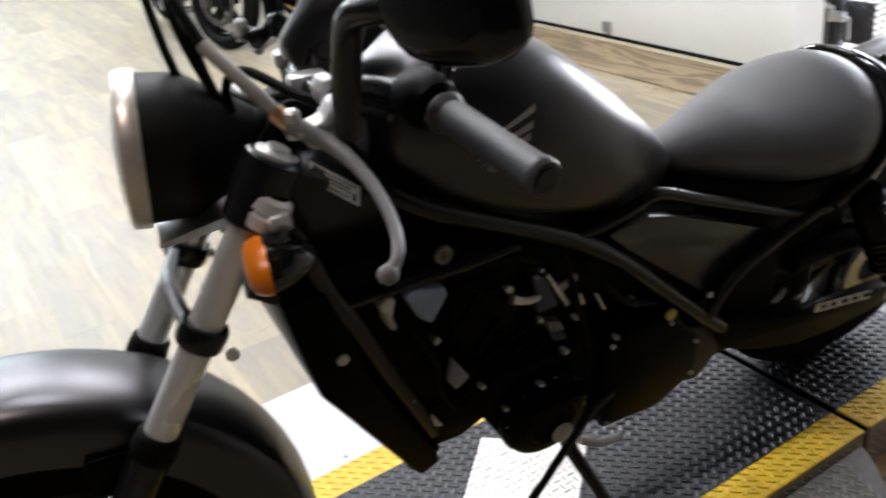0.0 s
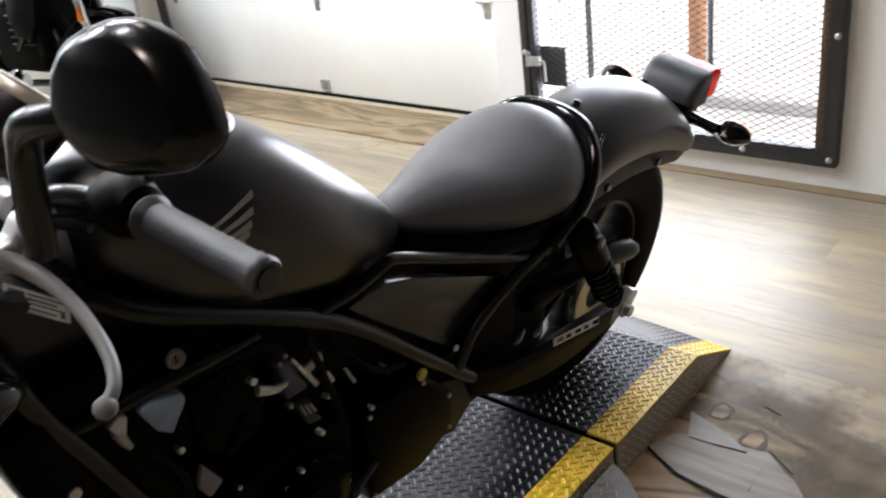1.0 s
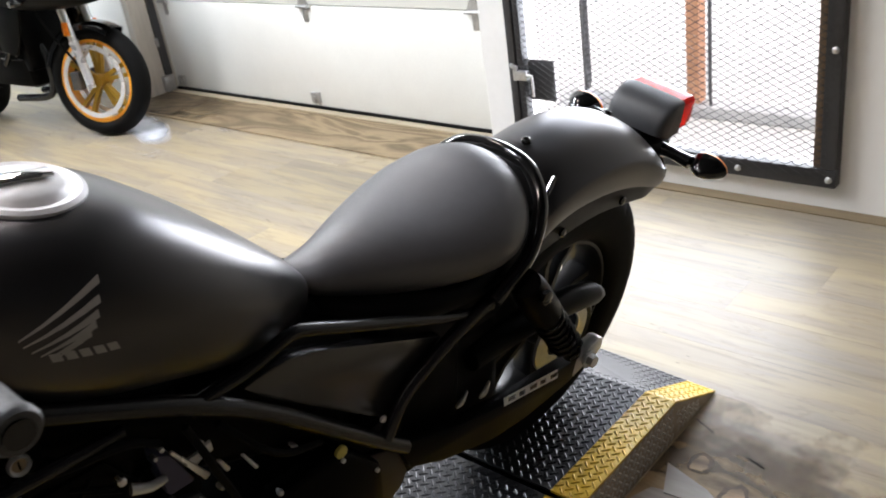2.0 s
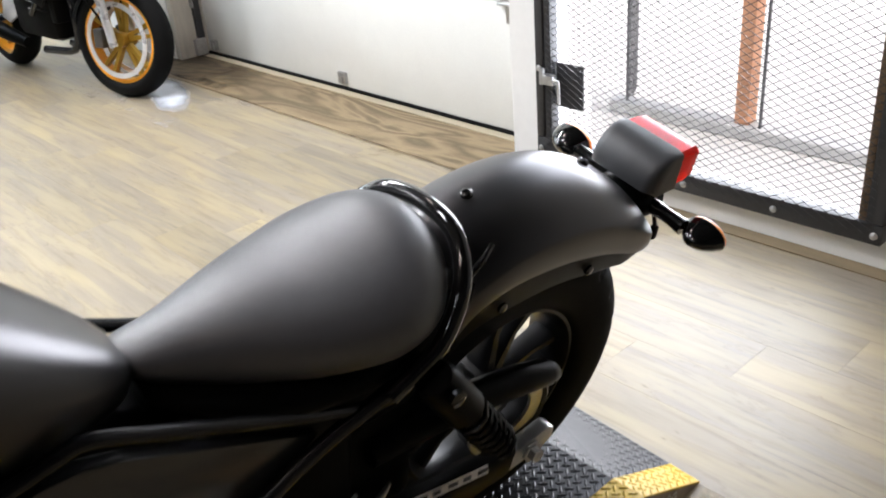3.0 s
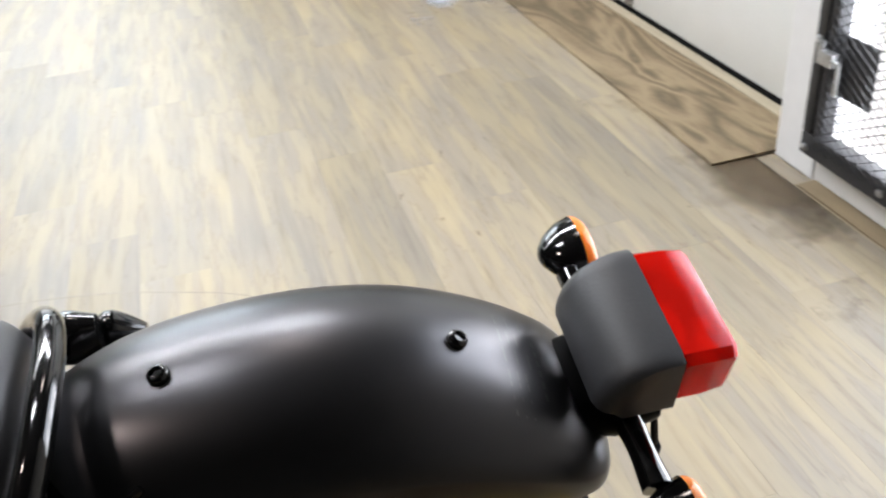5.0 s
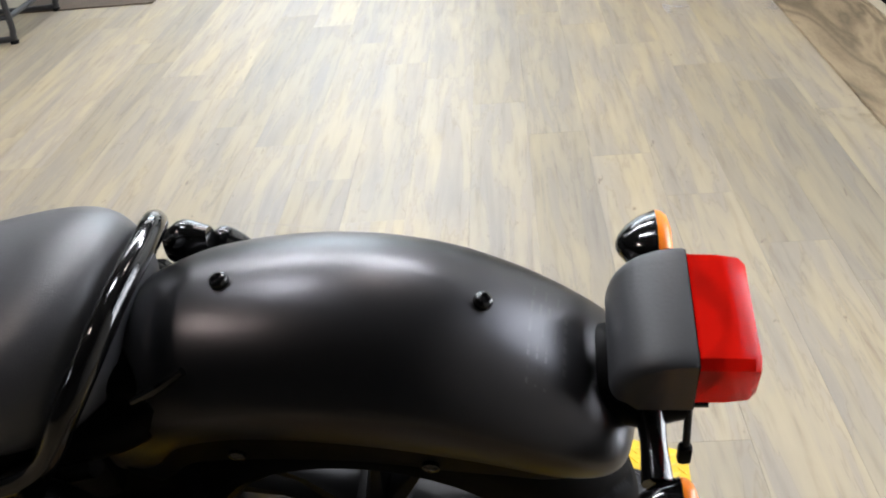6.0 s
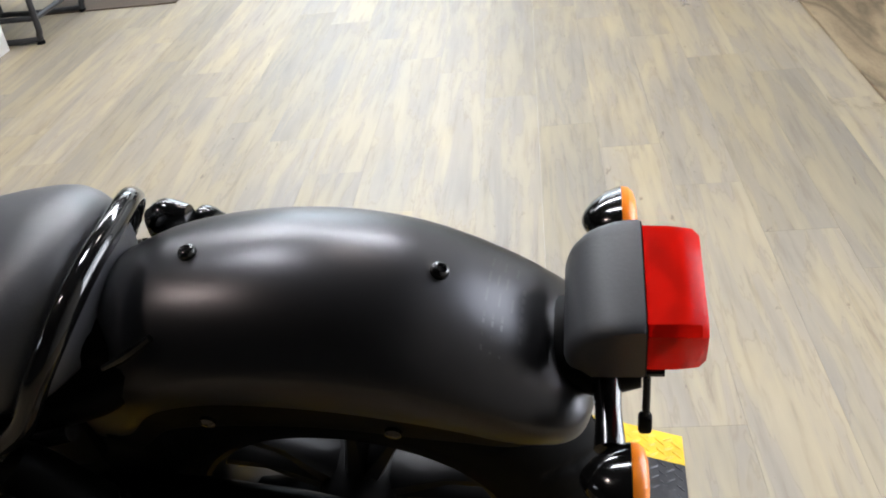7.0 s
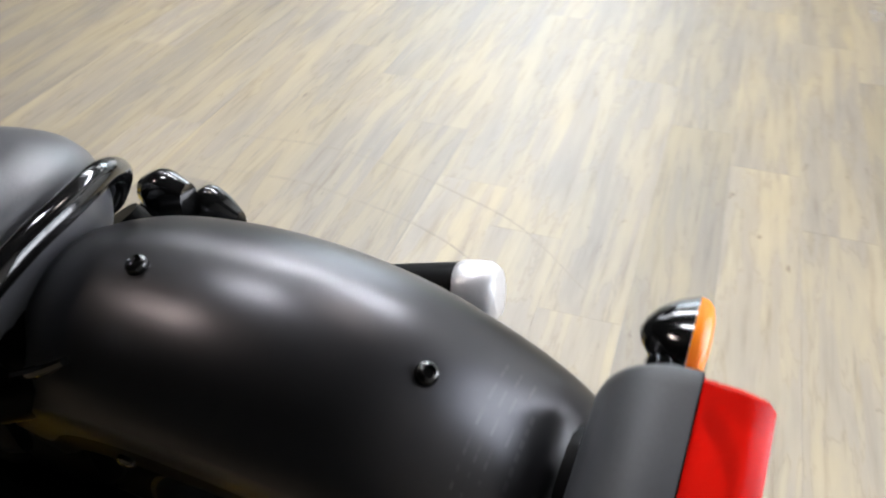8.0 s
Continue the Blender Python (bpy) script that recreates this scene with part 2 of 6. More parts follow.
LABELW = material("label_grey", (0.82, 0.82, 0.80), 0.5, grain=90, vary=0.08)
TEXTG = material("grey_lettering", (0.026, 0.026, 0.026), 0.32, grain=90, vary=0.08, bump=0.0, spec=1.0)
ORIM = material("orange_rim_paint", (0.82, 0.33, 0.02), 0.35, grain=60, vary=0.08, coat=0.3)
DISC = material("brake_disc_steel", (0.13, 0.125, 0.12), 0.35, 0.7, grain=60, vary=0.2)
BRIGHTB = material("polished_bolt", (0.8, 0.8, 0.79), 0.25, 0.7, grain=60, vary=0.1, bump=0.0)
PURPLE = material("dark_violet_plastic", (0.06, 0.06, 0.12), 0.35, grain=60, vary=0.15)
BASEW = material("brown_edge_strip", (0.215, 0.16, 0.092), 0.6, grain=30, vary=0.3, stretch=(1, 0.1, 1))
MIRRORB = material("smooth_black_plastic", (0.003, 0.003, 0.003), 0.2, grain=80, vary=0.1, bump=0.0, rough_vary=0.02, spec=0.4)
SCUFF = material("tyre_scuff", (0.25, 0.21, 0.155), 0.5, grain=40, vary=0.25)
CHAINM = material("oily_chain_steel", (0.02, 0.019, 0.018), 0.45, 0.4, grain=200, vary=0.3)
LEVERM = material("grey_painted_lever", (0.23, 0.23, 0.235), 0.38, grain=200, vary=0.08, bump=0.04)
CAPM = material("silver_filler_cap", (0.58, 0.58, 0.59), 0.40, 0.3, grain=80, vary=0.06)
JAMBW = material("beige_jamb_paint", (0.48, 0.44, 0.38), 0.6, grain=22, vary=0.3, stretch=(1, 1, 0.15))
STRIPW = material("pale_worn_strip", (0.42, 0.36, 0.26), 0.55, grain=40, vary=0.25, stretch=(1, 0.1, 1))
# dirt together with the parked bike's shadow, both put into the colour
STAINSHADE = plywood_material("stained_shaded_plywood", (0.055, 0.037, 0.019), (0.145, 0.103, 0.058))
# spilled daylight on the planks, put into a pale colour
LIGHTP = material("painted_floor_light", (0.66, 0.69, 0.76), 0.3, grain=30, vary=0.12, stretch=(1, 0.2, 1))
fading(LIGHTP, (2.80, 4.40), (0.12, 0.42), -20)
fading(STAINSHADE, (3.16, 4.78), (0.42, 0.72))
GRIME = plywood_material("floor_grime", (0.055, 0.036, 0.018), (0.17, 0.12, 0.066))
fading(GRIME, (3.06, 2.12), (0.16, 0.42), most=0.5)
PERCHM = material("grey_cast_perch", (0.55, 0.55, 0.56), 0.34, 0.3, grain=160, vary=0.1)
ADJM = material("grey_adjuster_sleeve", (0.33, 0.32, 0.31), 0.5, grain=160, vary=0.1)
CLIPG = material("violet_grey_clip", (0.30, 0.29, 0.32), 0.4, grain=90, vary=0.2)
PLATEB = material("brown_black_plate", (0.018, 0.011, 0.007), 0.5, grain=60, vary=0.3)
SHADEB = material("brown_floor_shade", (0.075, 0.052, 0.034), 0.85, grain=160, vary=0.3, bump=0.3)
DARKBOLT = material("dark_steel_bolt", (0.03, 0.03, 0.03), 0.4, 0.6, grain=60, vary=0.1)
COPPER = material("copper_nut", (0.80, 0.47, 0.26), 0.3, 0.8, grain=60, vary=0.15)
TANF = material("tan_lock_face", (0.40, 0.31, 0.20), 0.4, 0.3, grain=90, vary=0.2)
RIMD = material("dark_torn_edge", (0.09, 0.062, 0.036), 0.7, grain=90, vary=0.5)
HEADB = material("matte_black_shell", (0.006, 0.006, 0.006), 0.5, grain=120, vary=0.12, bump=0.03, spec=0.25)
GOLD = material("gold_hub", (0.40, 0.24, 0.03), 0.35, 0.6, grain=60, vary=0.1)
REDP = material("red_paint", (0.5, 0.02, 0.02), 0.35, grain=60, vary=0.1)
LAMPG = glow("lamp_diffuser", (1.0, 0.98, 0.95), 6.0)
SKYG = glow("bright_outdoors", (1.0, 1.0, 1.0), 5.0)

# ---- mesh helpers ----


def link_mesh(name, bm, mat, parent=None, label="", smooth=40):
    me = bpy.data.meshes.new(name)
    bm.to_mesh(me)
    bm.free()
    me.materials.append(mat)
    if smooth:
        me.shade_smooth()
        me.set_sharp_from_angle(angle=radians(smooth))
    ob = new(name, me)
    if parent is not None:
        ob.parent = parent
    if label:
        ob["label"] = label
    return ob


def part(name, bm, mat, parent, label="", smooth=40):
    return link_mesh(name, bm, mat, parent, label, smooth)


def thing(name, label, category, m=None, group=""):
    ob = new(name)
    ob.empty_display_size = 0.1
    if m is not None:
        ob.matrix_world = m
    return tagged(ob, label, category, group)


def box(x0, x1, y0, y1, z0, z1, bevel=0.0, bm=None, seg=2):
    bm = bm or bmesh.new()
    vs = [bm.verts.new((x, y, z)) for x in (x0, x1) for y in (y0, y1) for z in (z0, z1)]
    fs = [bm.faces.new([vs[i] for i in f]) for f in ((0, 1, 3, 2), (4, 6, 7, 5), (0, 4, 5, 1), (2, 3, 7, 6), (0, 2, 6, 4), (1, 5, 7, 3))]
    if bevel:
        es = list({e for f in fs for e in f.edges})
        bmesh.ops.bevel(bm, geom=es, offset=bevel, segments=seg, affect="EDGES", profile=0.5)
    return bm


def prism(poly, h0, h1, axis="y", bevel=0.0):
    """A closed plate from a polygon in the plane across the axis."""
    bm = bmesh.new()

    def at(a, b, h):
        return (a, h, b) if axis == "y" else (a, b, h) if axis == "z" else (h, a, b)
    lo = [bm.verts.new(at(a, b, h0)) for a, b in poly]
    hi = [bm.verts.new(at(a, b, h1)) for a, b in poly]
    k = len(poly)
    bm.faces.new(lo)
    bm.faces.new(hi[::-1])
    for i in range(k):
        bm.faces.new((lo[i], hi[i], hi[(i + 1) % k], lo[(i + 1) % k]))
    bmesh.ops.recalc_face_normals(bm, faces=bm.faces)
    if bevel:
        bmesh.ops.bevel(bm, geom=list(bm.edges), offset=bevel, segments=2, affect="EDGES", profile=0.5)
    return bm


def loft(rings, closed=True, caps=True, bm=None):
    bm = bm or bmesh.new()
    rows = [[bm.verts.new(p) for p in r] for r in rings]
    k = len(rows[0])
    for a, b in zip(rows, rows[1:]):
        for i in range(k if closed else k - 1):
            j = (i + 1) % k
            bm.faces.new((a[i], a[j], b[j], b[i]))
    if caps and closed:
        bm.faces.new(rows[0][::-1])
        bm.faces.new(rows[-1])
    bmesh.ops.recalc_face_normals(bm, faces=bm.faces)
    return bm


def smooth_rows(rows, n):
    """Catmull-Rom through rows of numbers."""
    rows = [np.array(r, float) for r in rows]
    p = [2 * rows[0] - rows[1], *rows, 2 * rows[-1] - rows[-2]]
    out = []
    for i in range(1, len(p) - 2):
        a, b, c, d = p[i - 1:i + 3]
        for k in range(n):
            t = k / n
            out.append(0.5 * (2 * b + (c - a) * t + (2 * a - 5 * b + 4 * c - d) * t * t + (3 * b - a - 3 * c + d) * t ** 3))
    out.append(rows[-1])
    return out


def tube(path, r, n=10, smooth=4, bm=None, caps=True):
    """A round bar along a path; r is one radius or one for each point."""
    rad = r if hasattr(r, "__len__") else [r] * len(path)
    rows = [(*p, q) for p, q in zip(path, rad)]
    if smooth > 1 and len(path) > 2:
        rows = smooth_rows(rows, smooth)
    pts = [Vector(q[:3]) for q in rows]
    rings, side = [], None
    for i, q in enumerate(pts):
        d = (pts[min(i + 1, len(pts) - 1)] - pts[max(i - 1, 0)]).normalized()
        if side is None:
            side = d.cross(Vector((0, 0, 1)))
            if side.length < 0.1:
                side = d.cross(Vector((0, 1, 0)))
        side = (side - d * side.dot(d)).normalized()
        up = d.cross(side)
        rings.append([q + (side * math.cos(a) + up * math.sin(a)) * rows[i][3] for a in (2 * math.pi * k / n for k in range(n))])
    return loft(rings, bm=bm, caps=caps)


def lathe(profile, n=32, centre=(0, 0, 0), axis=(0, 1, 0), bm=None, caps=False):
    """Turns (along, radius) pairs round an axis through centre."""
    ax = Vector(axis).normalized()
    u = ax.cross(Vector((0, 0, 1)))
    if u.length < 0.1:
        u = ax.cross(Vector((1, 0, 0)))
    u.normalize()
    v = ax.cross(u)
    c = Vector(centre)
    rings = [[c + ax * h + (u * math.cos(a) + v * math.sin(a)) * r for a in (2 * math.pi * k / n for k in range(n))] for h, r in profile]
    return loft(rings, bm=bm, caps=caps)


def merge(bm, other):
    me = bpy.data.meshes.new("tmp")
    other.to_mesh(me)
    other.free()
    bm.from_mesh(me)
    bpy.data.meshes.remove(me)
    return bm


def body(stations, n=28, sub=4, power=2.4):
    """A rounded body along x; stations: x, half width, top, bottom, height of the widest line, y of the centre."""
    rings = []
    for x, w, zt, zb, zm, yc in smooth_rows(stations, sub):
        ring = []
        for k in range(n):
            a = 2 * math.pi * k / n
            c, s = math.cos(a), math.sin(a)
            e = 2 / power
            y = w * abs(c) ** e * (1 if c >= 0 else -1)
            z = abs(s) ** e * ((zt - zm) if s >= 0 else -(zm - zb))
            ring.append((x, yc + y, zm + z))
        rings.append(ring)
    return loft(rings)

# ---- structure ----


def slab(name, label, bm, mat, smooth=0):
    return tagged(link_mesh(name, bm, mat, smooth=smooth), label, name.split("_")[0], "", "structure")


X_WALL, X_DOOR = 3.165, 3.36
slab("wall_east_a", "white painted wall beside the mesh gate", box(X_WALL, 3.32, -3.5, 0.80, 0, 3.4), WALL)
# out of view; dark so that the mudguard does not mirror a white wall
slab("wall_east_b", "unseen wall above the mesh gate, darkened to cut its reflection", box(X_WALL, 3.32, 0.80, 2.04, 2.11, 3.4), DARKW)
slab("wall_east_c", "white sill under the mesh gate", box(X_WALL, 3.32, 0.80, 2.04, 0, 0.098), WALL)
slab("wall_east_d", "white pier between gate and overhead door", box(X_WALL - 0.008, 3.42, 2.04, 2.215, 0, 3.4, 0.006), TRIMW)
slab("wall_east_e", "white wall above the overhead door", box(X_WALL, 3.42, 2.215, 4.96, 2.45, 3.4), WALL)
slab("wall_east_f", "white painted wall behind parked motorcycles", box(X_WALL, 3.42, 4.96, 10.5, 0, 3.4), WALL)
slab("wall_north_a", "white painted end wall", box(-5.15, -1.7, 10.5, 10.65, 0, 3.4), WALL)
slab("wall_north_b", "white painted end wall", box(1.2, 3.42, 10.5, 10.65, 0, 3.4), WALL)
slab("wall_north_c", "white painted end wall", box(-1.7, 1.2, 10.5, 10.65, 2.5, 3.4), WALL)
win = tagged(new("window_1"), "wide shop window with daylight outdoors", "window", "", "structure")
for x in (-1.7, -0.275, 1.15):
    part("window_frame", box(x, x + 0.05, 10.54, 10.6, 0.0, 2.5), TRIMW, win)
for z in (0.0, 2.45):
    part("window_frame", box(-1.65, 1.15, 10.54, 10.6, z, z + 0.05), TRIMW, win)
area_lamp("window_daylight", pose(-0.25, 10.62, 1.25, 90, 0, 180), 2.8, 2.3, 40, (0.95, 0.98, 1.0))
slab("wall_south", "dark grey painted end wall", box(-5.15, 3.42, -3.65, -3.5, 0, 3.4), DARKW)
slab("wall_west", "dark grey painted long wall", box(-5.15, -5.0, -3.5, 10.5, 0, 3.4), DARKW)
slab("ceiling", "dark grey painted ceiling", box(-5.15, 3.42, -3.65, 10.65, 3.4, 3.5), CEIL)
slab("ground", "pale concrete ground outdoors", box(3.32, 60, -40, 40, -0.14, -0.02), CONCRETE)
slab("kerb", "grey concrete kerb outdoors", box(3.90, 4.00, -1.5, 2.32, -0.02, 0.035, 0.008), KERB)
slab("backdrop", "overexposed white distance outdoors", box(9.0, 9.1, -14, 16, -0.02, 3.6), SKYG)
slab("subfloor", "grey concrete under the vinyl planks", box(-5.15, 3.42, -3.65, 10.65, -0.15, -0.012), CONCRETE)

# overhead door
door = tagged(new("door_overhead"), "white ribbed steel overhead door, closed", "garage door", "", "structure")
for i in range(4):
    z0 = 0.027 + i * 0.54
    part("door_panel", box(X_DOOR, X_DOOR + 0.05, 2.215, 4.90, z0, z0 + 0.535, 0.004), DOORW, door)
part("bottom_seal", box(X_DOOR - 0.012, X_DOOR + 0.045, 2.215, 4.90, 0.006, 0.026, 0.004), RUBBER, door, "black rubber bottom seal")
part("astragal", box(X_DOOR - 0.016, X_DOOR - 0.013, 2.215, 4.90, 0.010, 0.014), RUSTY, door, "dull brown metal strip")


def door_hinge(y, z):
    bm = box(X_DOOR - 0.006, X_DOOR - 0.001, y - 0.016, y + 0.016, z - 0.085, z + 0.07, 0.004)
    merge(bm, prism([(y - 0.045, z - 0.012), (y + 0.045, z - 0.012), (y + 0.018, z + 0.045), (y - 0.018, z + 0.045)], X_DOOR - 0.012, X_DOOR - 0.006, "x"))
    merge(bm, tube([(X_DOOR - 0.018, y - 0.045, z - 0.004), (X_DOOR - 0.018, y + 0.045, z - 0.004)], 0.008))
    return bm


for y in (2.40, 3.52, 4.80):
    part("hinge", door_hinge(y, 0.565), GALV, door, "galvanised hinge")
for y in (2.30, 3.56, 4.815):
    bm = box(X_DOOR - 0.02, X_DOOR - 0.001, y - 0.03, y + 0.03, 0.048, 0.105, 0.003)
    merge(bm, box(X_DOOR - 0.028, X_DOOR - 0.02, y - 0.012, y + 0.012, 0.05, 0.085))
    part("bottom_bracket", bm, GALV, door, "galvanised bottom bracket")
part("bottom_bracket", box(X_DOOR - 0.02, X_DOOR - 0.001, 2.225, 2.25, 0.04, 0.22, 0.002), GALV, door)
part("pull_cord", tube([(X_DOOR - 0.02, 3.54, 0.78), (X_DOOR - 0.03, 3.56, 0.70), (X_DOOR - 0.02, 3.53, 0.64), (X_DOOR - 0.012, 3.52, 0.60)], 0.004), BLACKSTEEL, door)
track = tagged(new("door_track"), "brown galvanised steel door track on the jamb", "door track", "", "structure")
part("rail", prism([(X_DOOR - 0.070, 4.872), (X_DOOR - 0.03, 4.872), (X_DOOR - 0.03, 4.878), (X_DOOR - 0.064, 4.878), (X_DOOR - 0.064, 4.90), (X_DOOR - 0.070, 4.90)], 0.12, 2.4, "z"), BLACKSTEEL, track)
part("bracket", box(X_DOOR - 0.10, X_DOOR - 0.03, 4.865, 4.90, 0.02, 0.115, 0.004), GALV, track)
for z in (0.30, 0.62, 1.2, 1.8):
    part("bracket", box(X_DOOR - 0.078, X_DOOR - 0.071, 4.865, 4.90, z, z + 0.05, 0.002), GALV, track)
slab("trim_threshold", "pale worn strip between the plywood ramp and the overhead door", box(3.300, 3.347, 2.225, 4.90, 0.0115, 0.0145), STRIPW)
jamb = slab("trim_jamb", "beige off-white jamb of the overhead door", box(X_WALL + 0.004, X_DOOR + 0.055, 4.902, 4.957, 0.0, 2.45), JAMBW)
tagged(link_mesh("plywood_ramp", prism([(2.955, 0.003), (3.341, 0.003), (3.341, 0.011), (2.958, 0.009)], 2.225, 5.0, "y"), PLY, smooth=0), "worn brown plywood threshold ramp along the overhead door", "ramp", "", "structure")
slab("baseboard", "worn brown edge strip along the wall", box(X_WALL - 0.06, X_WALL - 0.001, -3.5, 2.03, 0.0006, 0.005), BASEW)

# mesh gate
gate = tagged(new("door_gate"), "black steel gate with expanded metal mesh, closed, daylight behind", "gate", "", "structure")
GX0, GX1 = 3.112, 3.16
GY0, GY1, GZ0, GZ1 = 0.785, 2.052, 0.098, 2.10
part("gate_rail", box(GX0, GX1, GY0, GY1, GZ0, GZ0 + 0.062, 0.003), BLACKSTEEL, gate)
part("gate_rail", box(GX0, GX1, GY0, GY1, GZ1 - 0.06, GZ1, 0.003), BLACKSTEEL, gate)
part("gate_stile", box(GX0, GX1, GY1 - 0.034, GY1, GZ0 + 0.064, GZ1 - 0.062, 0.003), BLACKSTEEL, gate)
part("gate_stile", box(GX0 + 0.006, GX1, GY1 - 0.066, GY1 - 0.037, GZ0 + 0.064, GZ1 - 0.062, 0.003), BLACKSTEEL, gate)
part("gate_stile", box(GX0, GX1, GY0, GY0 + 0.05, GZ0 + 0.064, GZ1 - 0.062, 0.003), BLACKSTEEL, gate)
part("hinge_post", box(GX0 + 0.008, GX1, GY0 + 0.052, GY0 + 0.075, GZ0 + 0.064, GZ1 - 0.062, 0.003), RUSTY, gate, "worn brown hinge bar")
for y in (2.032, 1.736, 1.422, 1.108, 0.806):
    part("gate_bolt", lathe([(0, 0.0115), (0.004, 0.011), (0.0075, 0.006), (0.008, 0.0)], 12, (GX0, y, 0.126 if y < 2 else 0.118), (-1, 0, 0)), GALV, gate, "bright steel bolt head")
for z in (0.42, 0.55, 0.75, 1.2):
    part("gate_bolt", lathe([(0, 0.0115), (0.004, 0.011), (0.0075, 0.006), (0.008, 0.0)], 12, (GX0, GY0 + 0.02 if z > 0.5 else 2.035, z), (-1, 0, 0)), GALV, gate)


def expanded_mesh(width, height, pitch=0.044, row=0.012, t=0.0026, d=0.003):
    """Zigzag strands that meet at their crests, in the plane y, z."""
    vs, fs = [], []
    cols = int(width / pitch * 2)
    for r in range(int(height / row)):
        for sgn in ((1,) if r % 2 == 0 else (-1,)):
            for c in range(cols):
                y0, y1 = c * pitch / 2, (c + 1) * pitch / 2
                za = r * row + sgn * row / 2 * (1 if c % 2 == 0 else -1)
                zb = r * row + sgn * row / 2 * (-1 if c % 2 == 0 else 1)
                b = len(vs)
                for y, z in ((y0, za), (y1, zb)):
                    vs += [(-d / 2, y, z - t / 2), (-d / 2, y, z + t / 2), (d / 2, y, z)]
                fs += [(b, b + 3, b + 4, b + 1), (b + 1, b + 4, b + 5, b + 2), (b + 2, b + 5, b + 3, b)]
    me = bpy.data.meshes.new("mesh_sheet")
    me.from_pydata(vs, [], fs)
    me.materials.append(BLACKSTEEL)
    return me


sheet = new("mesh_sheet", expanded_mesh(1.20, 1.96))
sheet.parent, sheet.location = gate, (3.1085, GY0 + 0.03, GZ0 + 0.036)
tagged(sheet, "black expanded metal mesh", "", "", "stuff")
part("latch_plate", box(3.148, 3.153, 1.862, 1.985, 0.278, 0.44, 0.002), BLACKSTEEL, gate, "square black latch plate behind the mesh")
latch = part("latch_body", box(3.085, 3.111, 1.95, 2.0, 0.372, 0.408, 0.004), GALV, gate, "galvanised gate latch")
part("latch_rod", tube([(3.09, 2.0, 0.392), (3.09, 1.94, 0.392), (3.09, 1.928, 0.384), (3.09, 1.926, 0.31)], 0.0055, smooth=3), GALV, latch)
part("latch_keep", box(3.095, 3.111, 2.003, 2.022, 0.365, 0.425, 0.003), GALV, latch)

for y, w in ((2.24, 0.34), (1.60, 0.30)):
    cage = thing("mesh_partition", "black expanded metal partition standing on the kerb outdoors", "mesh panel", pose(3.93, y, 0.0), "outdoor partitions")
    sh = new("mesh_sheet", expanded_mesh(w, 2.0))
    sh.parent, sh.rotation_euler = cage, (0, 0, radians(-62))
    sh["kind"] = "stuff"
    part("post", box(-0.005, 0.005, -0.005, 0.005, 0, 2.0), BLACKSTEEL, cage)
tagged(link_mesh("outdoor_post", box(3.93, 4.0, 1.655, 1.715, 0.035, 2.6, 0.004), BRICKY), "orange-brown square post on the kerb outdoors", "post")

# ---- ceiling lights ----
WHITE_L, COOL_L, WARM_L = (0.92, 0.962, 1.0), (0.68, 0.88, 1.0), (1.0, 0.86, 0.76)
# the two panels at x -2.4 and 2.4 are added room fill
for x, y, turn, w, h, watts in ((-0.95, 4.1, 82, 0.25, 1.15, 22), (0.42, 3.75, 82, 0.25, 1.4, 88), (1.92, 3.36, 82, 0.25, 1.2, 82), (0.6, 1.75, 82, 0.22, 0.6, 25), (0.35, 5.6, 90, 0.6, 2.0, 8), (0.35, 7.2, 90, 0.6, 2.6, 88), (0.3, 8.6, 90, 0.6, 2.6, 98), (0.3, 9.9, 90, 0.6, 2.6, 72), (-2.4, 5.6, 0, 0.56, 1.2, 8), (2.4, 6.4, 0, 0.56, 1.2, 3)):
    li = thing("ceiling_light", "white ceiling panel light, switched on", "ceiling light", pose(x, y, 3.398, 0, 0, turn), "ceiling lights")
    part("housing", box(-w / 2 - 0.02, w / 2 + 0.02, -h / 2 - 0.02, h / 2 + 0.02, -0.05, 0.0, 0.004), TRIMW, li)
    part("diffuser", box(-w / 2, w / 2, -h / 2, h / 2, -0.06, -0.051, 0.003), LAMPG, li)
    area_lamp("panel_light", pose(x, y, 3.33, 0, 0, turn), w, h, watts, WHITE_L if y < 5 else COOL_L)
for x, y, watts in ((-0.52, 0.45, 18), (1.8, 2.1, 5)):
    li = thing("bulb_light", "small warm ceiling light, switched on", "ceiling light", pose(x, y, 3.398), "bulb lights")
    part("housing", lathe([(0, 0.16), (-0.03, 0.16), (-0.035, 0.15), (-0.035, 0)], 24, (0, 0, 0), (0, 0, 1)), TRIMW, li)
    part("diffuser", lathe([(-0.036, 0.145), (-0.05, 0.13), (-0.058, 0.0)], 24, (0, 0, 0), (0, 0, 1)), LAMPG, li)
    area_lamp("bulb", pose(x, y, 3.32), 0.28, 0.28, watts, WARM_L)
area_lamp("gate_daylight", pose(3.30, 1.41, 1.1, 0, 90, 0), 1.9, 1.15, 66, (0.86, 0.93, 1.0))

# ---- motorcycle lift ----
LY0, LY1, SY0, SY1, LH = 0.692, 1.302, 0.768, 1.226, 0.10
lift = thing("motorcycle_lift", "low black tread-plate motorcycle lift with yellow edges, standing on the floor", "lift", pose(0, 0, 0))


